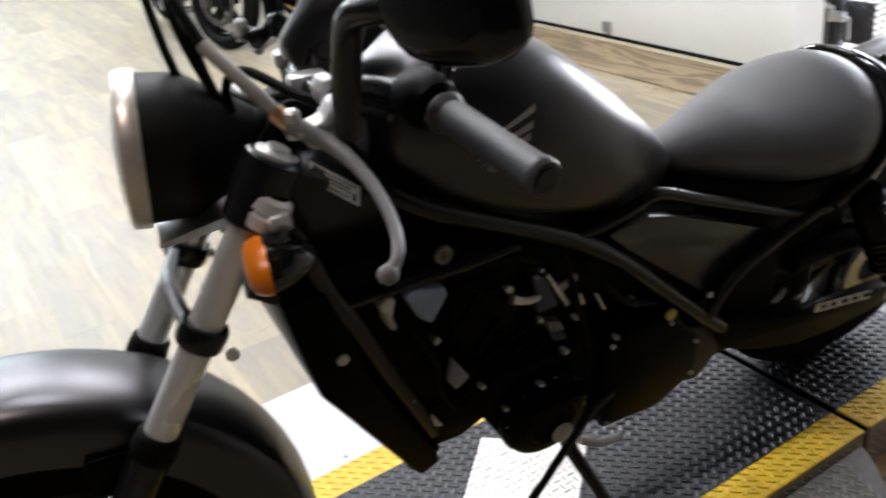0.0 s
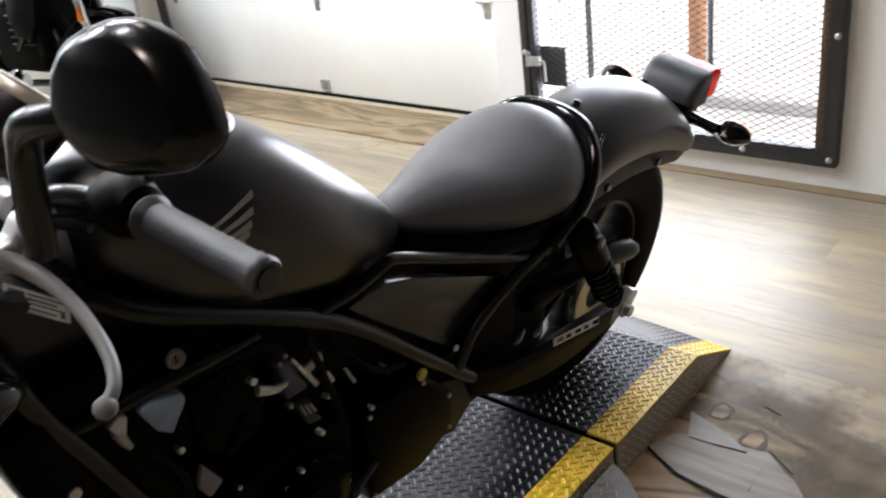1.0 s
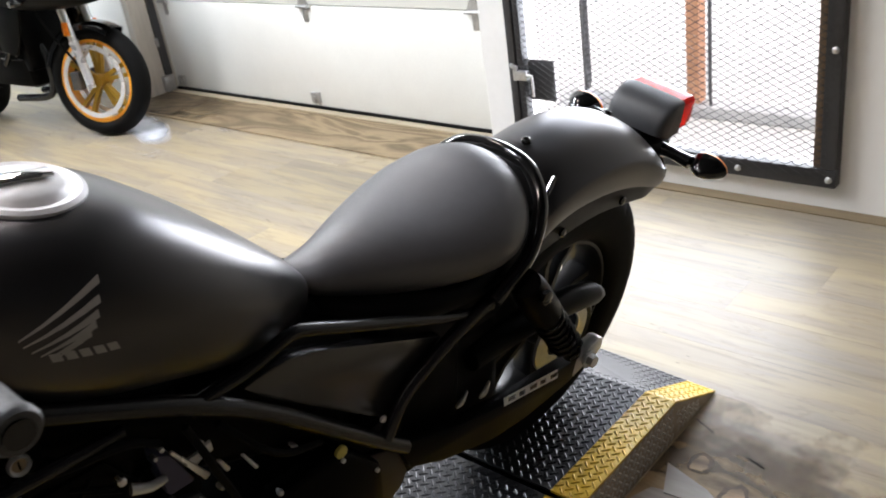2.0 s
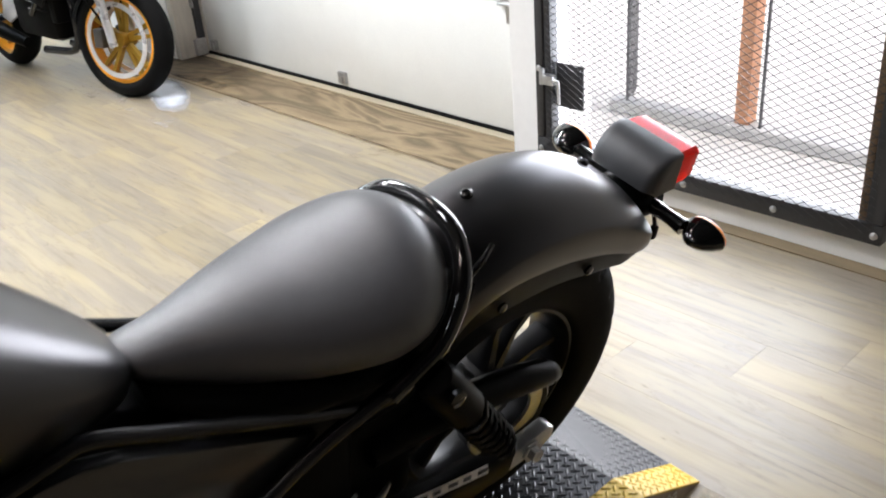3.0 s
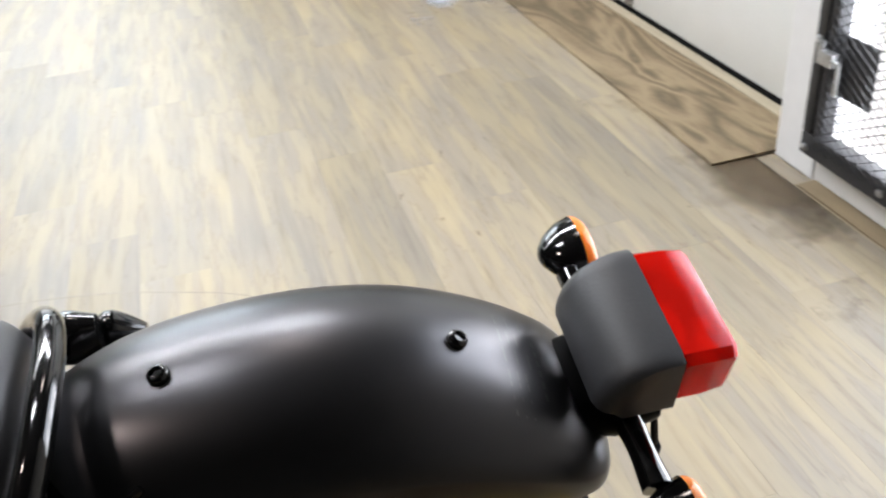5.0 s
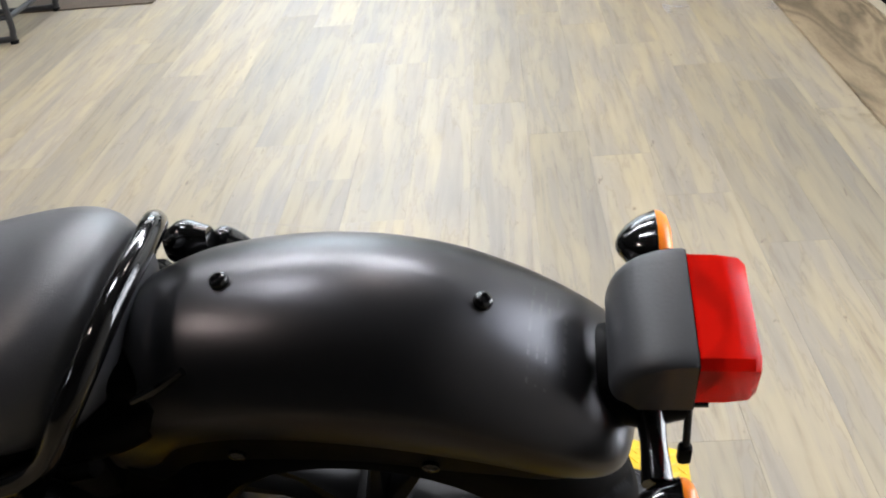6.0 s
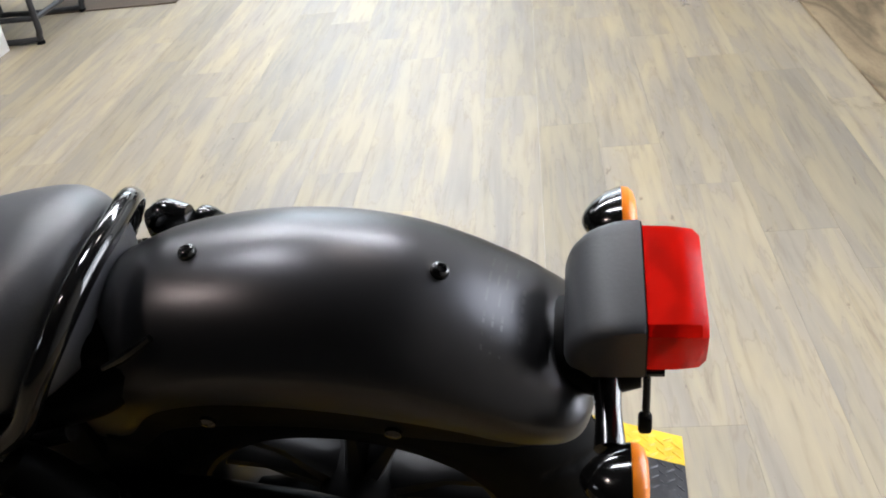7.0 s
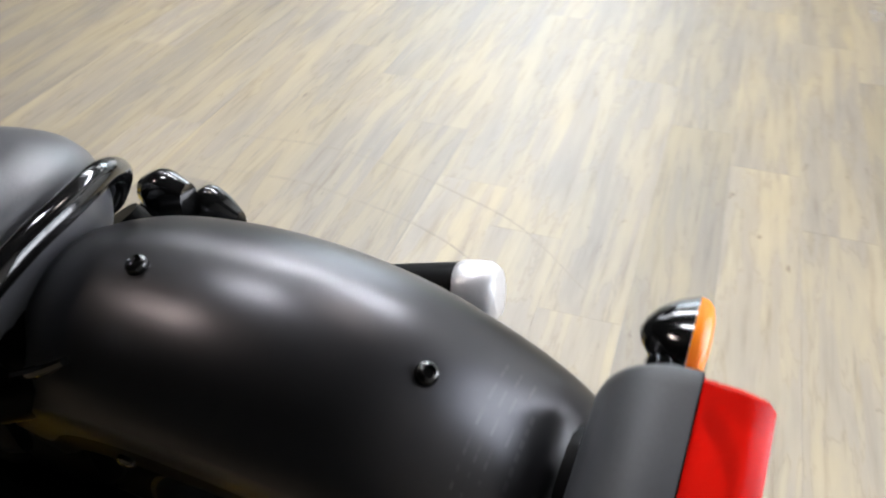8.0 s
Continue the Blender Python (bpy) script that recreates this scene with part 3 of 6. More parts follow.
def bars(x0, x1, y0, y1, mat, name, up=None, pitch=0.0236, inset=0.009):
    """Raised lozenges in a weave: the end of each points at the middle of the next. up maps (a, b, height) to a place."""
    up = up or (lambda a, b, h: (a, b, LH + h))
    vs, fs = [], []
    for i in range(2 * int((x1 - x0 - 2 * inset) / pitch) + 2):
        for j in range(i % 2, 2 * int((y1 - y0 - 2 * inset) / pitch) + 2, 2):
            a, b = x0 + inset + i * pitch / 2, y0 + inset + j * pitch / 2
            if a > x1 - inset + 0.002 or b > y1 - inset + 0.002:
                continue
            ang = radians(45 if i % 2 == 0 else -45)
            c, s = math.cos(ang), math.sin(ang)
            k = len(vs)
            for p, q, h in ((-0.0108, 0, 0), (-0.0058, -0.0027, 0), (0.0058, -0.0027, 0), (0.0108, 0, 0), (0.0058, 0.0027, 0), (-0.0058, 0.0027, 0), (-0.0068, 0, 0.0021), (0.0068, 0, 0.0021)):
                vs.append(up(a + p * c - q * s, b + p * s + q * c, h))
            fs += [(k, k + 1, k + 6), (k + 1, k + 2, k + 7, k + 6), (k + 2, k + 3, k + 7), (k + 3, k + 4, k + 7), (k + 4, k + 5, k + 6, k + 7), (k + 5, k, k + 6)]
    me = bpy.data.meshes.new(name)
    me.from_pydata(vs, [], fs)
    me.materials.append(mat)
    ob = new(name, me)
    ob.parent = lift
    ob["kind"] = "stuff"
    return ob


XS, XK, XE = 1.464, 1.865, 2.062


def skew(a, b):
    """The tail ramp's free end is cut a little out of square."""
    return 0.082 * (b - LY0) * max(0.0, (a - XK) / (XE - XK))


def slope(a, b, h):
    t = (a - XK) / (XE - XK)
    return (a + skew(a, b), b, LH - t * (LH - 0.006) + h)


for x0, x1 in ((-0.55, XS), (XS + 0.017, XK)):
    part("deck_plate", box(x0, x1, SY0, SY1, LH - 0.005, LH), TREAD, lift, smooth=0)
    for y0, y1 in ((LY0, SY0), (SY1, LY1)):
        part("edge_strip", box(x0, x1, y0 + (0.0005 if y0 > 1 else 0), y1 - (0 if y0 > 1 else 0.0005), LH - 0.005, LH), TREADY, lift, "yellow painted tread-plate edge", smooth=0)
    part("side_plate", box(x0, x1, LY0 + 0.001, LY0 + 0.006, 0.0, LH - 0.006), SIDEST, lift, "worn bare tread-plate side", smooth=0)
    part("side_plate", box(x0, x1, LY1 - 0.006, LY1 - 0.001, 0.0, LH - 0.006), SIDEST, lift, smooth=0)
    bars(max(x0, 0.25), x1, SY0, SY1, TREADB, "tread_relief")
    bars(max(x0, 0.25), x1, LY0, SY0, TREADY, "yellow_tread_relief")
    bars(max(x0, 0.25), x1, SY1, LY1, TREADY, "yellow_tread_relief")
    bars(max(x0, 0.6), x1, 0.0, LH, TREADS, "side_tread_relief", lambda a, b, h: (a, LY0 + 0.001 - h, b), inset=0.012)
for y0, y1, mt in ((SY0, SY1 + 0.045, TREAD), (LY0, SY0 - 0.0005, TREADY), (SY1 + 0.0455, LY1 + 0.043, TREADY)):
    plate_bm = prism([(XK, LH - 0.005), (XK, LH), (XE, 0.006), (XE, 0.001)], y0, y1, "y")
    for v in plate_bm.verts:
        v.co.x += skew(v.co.x, v.co.y)
    part("ramp_plate", plate_bm, mt, lift, smooth=0)
    bars(XK, XE, y0, y1, TREADB if mt is TREAD else mt, "ramp_tread_relief", slope)
for y in (LY0 + 0.001, LY1 + 0.037):
    part("ramp_side", prism([(XK, 0.0), (XK, LH - 0.006), (XE - 0.004, 0.003), (XE - 0.004, 0.0)], y, y + 0.005, "y"), SIDEST, lift, smooth=0)
bars(XK, XE - 0.07, 0.0, 0.075, TREADS, "side_tread_relief", lambda a, b, h: (a, LY0 + 0.001 - h, 0.006 + b * (XE - a) / (XE - XK)), inset=0.012)
part("inner_frame", box(-0.5, 1.60, LY0 + 0.02, LY1 - 0.02, 0.0, LH - 0.03), FRAMEB, lift)
flap = part("side_flap", prism([(0.95, 0.685), (1.445, 0.685), (1.443, 0.665), (1.432, 0.635), (1.412, 0.60), (1.385, 0.565), (1.36, 0.545), (1.32, 0.53), (0.95, 0.53)], 0.0, 0.004, "z"), FLAPS, lift, "grey tread-plate side flap", smooth=0)
flap.matrix_basis = pose(0, 0.685, 0.074, 0, 0, 0) @ pose(0, 0, 0, 24, 0, 0) @ pose(0, -0.685, 0, 0, 0, 0)
flap_bars = bars(0.95, 1.40, 0.56, 0.685, TREADS, "flap_tread_relief", lambda a, b, h: (a, b, h + 0.004))
flap_bars.parent = flap
white = part("side_panel", box(0.15, 0.78, LY1 + 0.004, LY1 + 0.33, LH - 0.012, LH - 0.004, 0.002), WHITEP, lift, "white side extension panel")
for x, y in ((0.5, 1.33), (0.62, 1.33), (0.5, 1.6), (0.7, 1.6)):
    part("screw", lathe([(0, 0.006), (0.002, 0.005), (0.0025, 0)], 10, (x, y, LH - 0.004), (0, 0, 1)), GALV, lift)
plate = thing("tread_plate_sheet", "loose bare aluminium tread-plate square lying on the lift deck", "metal plate", pose(0.865, 1.02, LH + 0.003, 0, 0, -46))
part("sheet", box(-0.11, 0.11, -0.11, 0.11, 0, 0.003), TREADS, plate, smooth=0)
sheet_bars = bars(-0.11, 0.11, -0.11, 0.11, TREADS, "sheet_tread_relief", lambda a, b, h: (a, b, h + 0.003))
sheet_bars.parent = plate

# ---- the black cruiser ----
from mathutils.bvhtree import BVHTree

YAW, TILT_L = radians(4), radians(9)
FW = Vector((-math.cos(YAW), math.sin(YAW), 0))
LF0 = Vector((0, 0, 1)).cross(FW)
LEFT = LF0 * math.cos(TILT_L) - Vector((0, 0, 1)) * math.sin(TILT_L)
UP = Vector((0, 0, 1)) * math.cos(TILT_L) + LF0 * math.sin(TILT_L)
O = Vector((1.5706, 0.9008, 0.0894))
BIKE_M = Matrix(((FW.x, LEFT.x, UP.x, O.x), (FW.y, LEFT.y, UP.y, O.y), (FW.z, LEFT.z, UP.z, O.z), (0, 0, 0, 1)))
bike = thing("motorcycle", "satin black cruiser motorcycle leaning on its stand on the lift", "motorcycle", BIKE_M)
RAKE, AX, TURN_F = radians(32), 1.649, radians(-12)
DV, NV = Vector((-math.sin(RAKE), 0, math.cos(RAKE))), Vector((math.cos(RAKE), 0, math.sin(RAKE)))
A0 = Vector((AX, 0, 0))
STEER = Matrix.Translation(A0) @ Matrix.Rotation(TURN_F, 4, DV) @ Matrix.Translation(-A0)


def turned(bm):
    bmesh.ops.transform(bm, matrix=STEER, verts=bm.verts)
    return bm


# the rear end leans a little further over than the bars and the tank
LEAN_R = Matrix.Translation((0, 0, 0.72)) @ Matrix.Rotation(radians(-6.5), 4, "X") @ Matrix.Translation((0, 0, -0.72))


def tipped(bm):
    bmesh.ops.transform(bm, matrix=LEAN_R, verts=bm.verts)
    return bm


def fork_at(s, off, y):
    """A place on the steered front: along the axis, ahead of it, and to the left."""
    return A0 + DV * s + NV * off + Vector((0, y, 0))


def tyre_profile(r, w, rim):
    out = []
    for a in range(-100, 101, 10):
        t = radians(a)
        out.append((w / 2 * math.sin(t) * (1.0 if abs(a) <= 90 else 0.98), r - 0.5 * w + 0.5 * w * math.cos(t) * 1.0))
    return [(-w * 0.36, rim), (-w * 0.45, rim + 0.012), *out[1:-1], (w * 0.45, rim + 0.012), (w * 0.36, rim), (-w * 0.36, rim)]


def grooved_tyre(r, w, rim, c, n=320):
    """A tyre whose tread carries slanting grooves on both shoulders."""
    prof = tyre_profile(r, w, rim)
    fine = []
    for a, b in zip(prof, prof[1:]):
        fine += [(a[0] + (b[0] - a[0]) * k / 2, a[1] + (b[1] - a[1]) * k / 2) for k in range(2)]
    fine.append(prof[-1])
    rings = []
    for h, q in fine:
        ring = []
        for k in range(n):
            a = 2 * math.pi * k / n
            u = (a * 22 / (2 * math.pi) + h / w * 1.6 * (1 if h > 0 else -1)) % 1
            deep = 0.005 if q > r - 0.058 and 0.010 < abs(h) < w * 0.46 and u < 0.14 else 0.0
            ring.append(c + Vector(((q - deep) * math.cos(a), h, (q - deep) * math.sin(a))))
        rings.append(ring)
    return loft(rings, caps=False)


def wheel(parent, name, centre, r, w, rim, spokes, mats, steer=False, hub=0.05, disc=None, phase=0.2):
    """A cast wheel with tyre, rim, hub and spokes, its axle along y."""
    fix = turned if steer else tipped
    c = Vector(centre)
    tyre = part(name, fix(lathe(tyre_profile(r, w, rim), 48, c) if steer else grooved_tyre(r, w, rim, c)), mats[0], parent, smooth=60)
    rimp = [(-w * 0.36, rim + 0.008), (-w * 0.36, rim - 0.006), (-w * 0.22, rim - 0.018), (w * 0.22, rim - 0.018), (w * 0.36, rim - 0.006), (w * 0.36, rim + 0.008), (-w * 0.36, rim + 0.008)]
    part("rim", fix(lathe(rimp, 48, c)), mats[1], tyre)
    part("hub", fix(lathe([(-w * 0.42, 0.0), (-w * 0.42, hub * 0.8), (-w * 0.3, hub), (w * 0.3, hub), (w * 0.42, hub * 0.8), (w * 0.42, 0)], 24, c)), mats[2], tyre)
    for k in range(spokes):
        a = 2 * math.pi * (k // 2) / (spokes / 2) + (0.2 if k % 2 else -0.2) + phase
        u, v = Vector((math.cos(a), 0, math.sin(a))), Vector((-math.sin(a), 0, math.cos(a)))
        rings = []
        for q, hw, hy in ((hub * 0.7, 0.016, 0.03), ((hub + rim) / 2, 0.0085, 0.020), (rim - 0.012, 0.013, 0.026)):
            rings.append([c + u * q + v * hw * sx + Vector((0, hy * sy, 0)) for sx, sy in ((1, 0.6), (0.6, 1), (-0.6, 1), (-1, 0.6), (-1, -0.6), (-0.6, -1), (0.6, -1), (1, -0.6))])
        part("spoke", fix(loft(rings)), mats[2], tyre)
    if disc:
        part("brake_disc", fix(lathe([(disc[1], disc[0] * 0.62), (disc[1], disc[0]), (disc[1] + 0.005, disc[0]), (disc[1] + 0.005, disc[0] * 0.62), (disc[1], disc[0] * 0.62)], 40, c)), GALV, tyre, "bare steel brake disc")
    return tyre


wheel(bike, "rear_tyre", (-0.057, 0, 0.31), 0.322, 0.14, 0.190, 10, (TYRE, WHEELB, WHEELB), phase=0.65)
wheel(bike, "front_tyre", (1.496, 0, 0.323), 0.325, 0.13, 0.205, 10, (TYRE, WHEELB, WHEELB), True, disc=(0.14, 0.06))

# rear mudguard
# stations of the mudguard: x, crest, crease, lower edge, half width
GUARD = [(0.165, 0.688, 0.612, 0.55, 0.092), (0.12, 0.714, 0.640, 0.572, 0.100), (0.085, 0.729, 0.662, 0.612, 0.104), (0.05, 0.739, 0.678, 0.632, 0.106), (0.0, 0.746, 0.690, 0.642, 0.107), (-0.06, 0.750, 0.694, 0.641, 0.108), (-0.12, 0.746, 0.689, 0.632, 0.108), (-0.18, 0.732, 0.674, 0.615, 0.107), (-0.23, 0.709, 0.652, 0.595, 0.105), (-0.275, 0.678, 0.625, 0.574, 0.103), (-0.31, 0.647, 0.601, 0.562, 0.099), (-0.335, 0.618, 0.586, 0.555, 0.090), (-0.350, 0.597, 0.574, 0.552, 0.074), (-0.359, 0.578, 0.565, 0.552, 0.046), (-0.362, 0.568, 0.560, 0.554, 0.02)]
SECT = [(-1.0, 1.0), (-1.0, 0.72), (-0.99, 0.5), (-0.95, 0.3), (-0.86, 0.16), (-0.7, 0.075), (-0.48, 0.03), (-0.24, 0.008), (0, 0), (0.24, 0.008), (0.48, 0.03), (0.7, 0.075), (0.86, 0.16), (0.95, 0.3), (0.99, 0.5), (1.0, 0.72), (1.0, 1.0)]


def domed_guard(stations, inner=0.003, top=66):
    """A mudguard with a domed top that breaks at a crease into an upright skirt."""
    rings = []
    for x, zc, zk, zl, hw in smooth_rows(stations, 5):
        def side(cut):
            w = hw - cut
            pts = [(w - 0.004, zl), (w - 0.0005, zl + (zk - zl) * 0.25), (w, zl + (zk - zl) * 0.6), (w - 0.0004, zk - 0.003), (w - 0.002, zk + 0.001)]
            for k in range(1, 13):
                a = radians(top * (1 - k / 12))
                pts.append(((w - 0.003) * math.sin(a) / math.sin(radians(top)), zk + 0.002 + (zc - cut - zk - 0.002) * (math.cos(a) - math.cos(radians(top))) / (1 - math.cos(radians(top)))))
            return pts
        out, inn = side(0.0), side(inner)
        ring = [(x, y, z) for y, z in out] + [(x, -y, z) for y, z in out[-2::-1]]
        ring += [(x, -y, z) for y, z in inn] + [(x, y, z) for y, z in inn[-2::-1]]
        rings.append(ring)
    return loft(rings)


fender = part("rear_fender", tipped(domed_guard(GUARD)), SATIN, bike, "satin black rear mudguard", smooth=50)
# lower plastic edge: x, top, bottom, distance from the middle
LOWER = [(0.155, 0.565, 0.505, 0.092), (0.115, 0.588, 0.545, 0.097), (0.08, 0.625, 0.578, 0.100), (0.02, 0.652, 0.590, 0.1015), (-0.06, 0.652, 0.592, 0.102), (-0.12, 0.642, 0.585, 0.1015), (-0.18, 0.624, 0.571, 0.1005), (-0.23, 0.604, 0.557, 0.097), (-0.27, 0.582, 0.545, 0.094), (-0.315, 0.566, 0.541, 0.086)]
for sy in (1, -1):
    rows = smooth_rows(LOWER, 4)
    rings = [[(x, sy * y, zt), (x - 0.004, sy * (y - 0.004), zb + 0.004), (x - 0.004, sy * (y - 0.006), zb), (x - 0.004, sy * (y - 0.009), zb), (x, sy * (y - 0.005), zt)] for x, zt, zb, y in rows]
    part("fender_valance", tipped(loft(rings)), VALANCE, fender, "black plastic lower mudguard")
    for x, z in ((0.021, 0.606), (-0.166, 0.590)):
        part("valance_screw", tipped(lathe([(0, 0.009), (0.004, 0.0085), (0.006, 0.005), (0.006, 0)], 12, (x, sy * 0.0985, z), (0, sy, 0))), GLOSSB, fender)
    if sy > 0:
        part("fender_tab", tipped(tube([(0.098, 0.093, 0.690), (0.070, 0.089, 0.705), (0.043, 0.080, 0.720)], [0.004, 0.0055, 0.004], 8)), GLOSSB, fender)

# seat and tank
seat = part("seat", body([(0.535, 0.03, 0.738, 0.705, 0.722, 0), (0.515, 0.042, 0.738, 0.685, 0.716, 0), (0.47, 0.057, 0.744, 0.655, 0.704, 0), (0.40, 0.092, 0.754, 0.635, 0.696, 0), (0.32, 0.130, 0.757, 0.622, 0.690, 0), (0.24, 0.149, 0.769, 0.615, 0.690, 0), (0.175, 0.132, 0.783, 0.62, 0.694, 0), (0.135, 0.095, 0.774, 0.64, 0.70, 0), (0.118, 0.058, 0.742, 0.665, 0.70, 0)], 40, 5, 2.15), VINYL, bike, "dark grey-black vinyl seat", smooth=60)
TANK_SECT = [(0, 1.0), (0.28, 0.99), (0.5, 0.945), (0.68, 0.85), (0.80, 0.72), (0.895, 0.555), (0.955, 0.30), (0.99, 0.12), (1.0, 0.0), (0.985, -0.25), (0.93, -0.52), (0.80, -0.80), (0.55, -0.96), (0.25, -1.0)]


def creased(stations, sub):
    """A tank along x whose side breaks along a crease under its shoulder; stations as for body()."""
    half = TANK_SECT + [(0, -1.0)]
    rings = []
    for x, w, zt, zb, zm, yc in smooth_rows(stations, sub):
        pts = [(x, yc + w * q, zm + (r * (zt - zm) if r >= 0 else r * (zm - zb))) for q, r in half]
        rings.append(pts + [(x, 2 * yc - y, z) for _, y, z in pts[-2:0:-1]])
    return loft(rings)


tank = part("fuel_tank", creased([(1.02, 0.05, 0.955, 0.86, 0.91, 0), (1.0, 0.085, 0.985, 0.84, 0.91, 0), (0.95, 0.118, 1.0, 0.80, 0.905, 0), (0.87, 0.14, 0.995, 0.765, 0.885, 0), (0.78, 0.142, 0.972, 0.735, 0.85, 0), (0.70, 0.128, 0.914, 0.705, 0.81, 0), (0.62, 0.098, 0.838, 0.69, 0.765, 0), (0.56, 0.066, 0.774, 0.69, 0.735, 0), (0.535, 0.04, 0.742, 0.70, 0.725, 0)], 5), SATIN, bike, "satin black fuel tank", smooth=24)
cap_c = Vector((0.846, 0.010, 0.991))
cap = part("filler_cap", lathe([(-0.03, 0.0625), (0.003, 0.0625), (0.006, 0.057), (0.004, 0.047), (0.008, 0.042), (0.012, 0.036), (0.013, 0.0)], 36, cap_c, (-0.2, 0.1, 1)), CAPM, tank, "silver filler cap")
part("cap_lever", box(-0.03, 0.03, -0.009, 0.009, 0.0, 0.006, 0.003), CHROME, cap).matrix_basis = Matrix.Translation(cap_c + Vector((-0.003, 0.001, 0.0125))) @ Matrix.Rotation(radians(-11), 4, "Y") @ Matrix.Rotation(radians(-6), 4, "X")

# frame
for sy in (1, -1):
    y = 0.112 * sy
    part("frame_rail", tube([(1.08, sy * 0.05, 0.895), (1.032, sy * 0.085, 0.868), (0.979, sy * 0.105, 0.83), (0.868, y, 0.769), (0.785, y, 0.72), (0.72, y, 0.674), (0.652, y, 0.614), (0.57, y, 0.53), (0.486, y, 0.446), (0.442, y, 0.404)], 0.0135, 12), FRAMEB, bike)
    part("seat_stay", tube([(0.482, y * 1.04, 0.452), (0.462, y * 1.05, 0.487), (0.43, y * 1.05, 0.52), (0.345, y * 1.05, 0.559), (0.26, y * 1.07, 0.587), (0.15, y, 0.612)], 0.0115, 10), FRAMEB, bike)
    part("seat_rail", tube([(0.775, y, 0.700), (0.749, y, 0.709), (0.69, y, 0.713), (0.64, y, 0.725), (0.607, y, 0.727), (0.53, y, 0.69), (0.45, y, 0.652), (0.30, y, 0.582), (0.24, y, 0.57)], 0.0095, 10), FRAMEB, bike)
    part("down_tube", tube([(1.15, sy * 0.06, 0.87), (1.138, sy * 0.098, 0.835), (1.116, sy * 0.106, 0.76), (1.085, sy * 0.108, 0.69), (1.05, sy * 0.108, 0.60), (1.012, sy * 0.106, 0.51), (0.99, sy * 0.10, 0.45)], 0.0135, 12), FRAMEB, bike)
    part("cross_tube", tube([(1.10, sy * 0.105, 0.732), (1.0, sy * 0.118, 0.739), (0.93, sy * 0.120, 0.737), (0.855, sy * 0.118, 0.735)], 0.0085, 10), FRAMEB, bike)
    panel = prism([(0.697, 0.684), (0.66, 0.690), (0.622, 0.690), (0.58, 0.677), (0.347, 0.566), (0.41, 0.529), (0.444, 0.502), (0.462, 0.478), (0.50, 0.503), (0.64, 0.627), (0.673, 0.657)], sy * 0.085, sy * 0.108, "y", 0.004)
    part("side_cover", panel, COVER, bike, "black plastic side cover")
part("frame_neck", tube([(1.20 - 0.03, 0, 0.80), (1.085, 0, 0.96)], 0.036, 16), FRAMEB, bike)

# steered front
for sy in (1, -1):
    y = 0.108 * sy
    leg = part("fork_leg", turned(tube([fork_at(0.27, 0.055, y), fork_at(0.33, 0.055, y), fork_at(0.62, 0.055, y), fork_at(0.695, 0.055, y)], [0.026, 0.028, 0.0255, 0.0255], 18, 2)), FRAMEB, bike)
    part("dust_boot", turned(lathe([(-0.02, 0.025), (-0.015, 0.028), (0.0, 0.028), (0.005, 0.026), (0.010, 0.027), (0.015, 0.024), (0.016, 0.019)], 20, fork_at(0.69, 0.055, y), DV)), RUBBER, leg)
    part("fork_tube", turned(tube([fork_at(0.69, 0.055, y), fork_at(1.0, 0.055, y)], 0.0202, 24)), STANCH, leg, "bright chromed fork tube")
    part("fork_clamp", turned(lathe([(-0.014, 0.019), (-0.014, 0.027), (-0.010, 0.029), (0.010, 0.029), (0.014, 0.027), (0.014, 0.019)], 24, fork_at(0.845, 0.055, y), DV)), FRAMEB, leg)
    part("clamp_bolt", turned(lathe([(0, 0.008), (0.006, 0.008), (0.006, 0)], 10, fork_at(0.84, 0.02, y + sy * 0.02), (0, sy, 0))), ALLOY, leg)
    part("fork_cover", turned(lathe([(-0.042, 0.021), (-0.042, 0.031), (0.0, 0.034), (0.036, 0.033), (0.039, 0.028)], 24, fork_at(1.034, 0.055, y), DV)), FRAMEB, leg)
    part("fork_cap", turned(lathe([(0, 0.024), (0.006, 0.024), (0.009, 0.015), (0.013, 0.013), (0.013, 0)], 18, fork_at(1.07, 0.055, y), DV)), ALLOY, leg, "bright fork cap")
part("fork_brace", turned(tube([fork_at(0.845, 0.07, -0.1), fork_at(0.845, 0.085, 0), fork_at(0.845, 0.07, 0.1)], 0.010, 8)), FRAMEB, bike)
for s, h in ((0.93, 0.018), (1.055, 0.014)):
    rings = [[fork_at(s + dz, 0.03 + dx, y) for dz, dx in ((-h, -0.035), (-h, 0.0), (h, 0.0), (h, -0.035))] for y in (-0.13, -0.07, 0, 0.07, 0.13)]
    part("triple_clamp", turned(loft(rings)), FRAMEB, bike)

# headlamp
HC, HA = Vector((1.262, -0.006, 0.933)), Vector((1, 0, 0.12)).normalized()
lamp = part("headlight", turned(lathe([(-0.140, 0.0), (-0.138, 0.030), (-0.134, 0.034), (-0.052, 0.0805), (-0.046, 0.083), (0.0, 0.0855)], 48, HC, HA)), HEADB, bike, "matte black tapered headlamp shell", smooth=30)
part("headlight_ring", turned(lathe([(0.0, 0.082), (0.0, 0.0895), (0.003, 0.091), (0.018, 0.0905), (0.023, 0.087), (0.023, 0.079), (0.0, 0.082)], 56, HC, HA)), NICKEL, lamp, "brushed metal headlamp ring", smooth=50)
part("lamp_glass", turned(lathe([(0.019, 0.080), (0.027, 0.06), (0.031, 0.03), (0.032, 0)], 40, HC, HA)), ALLOY, lamp)
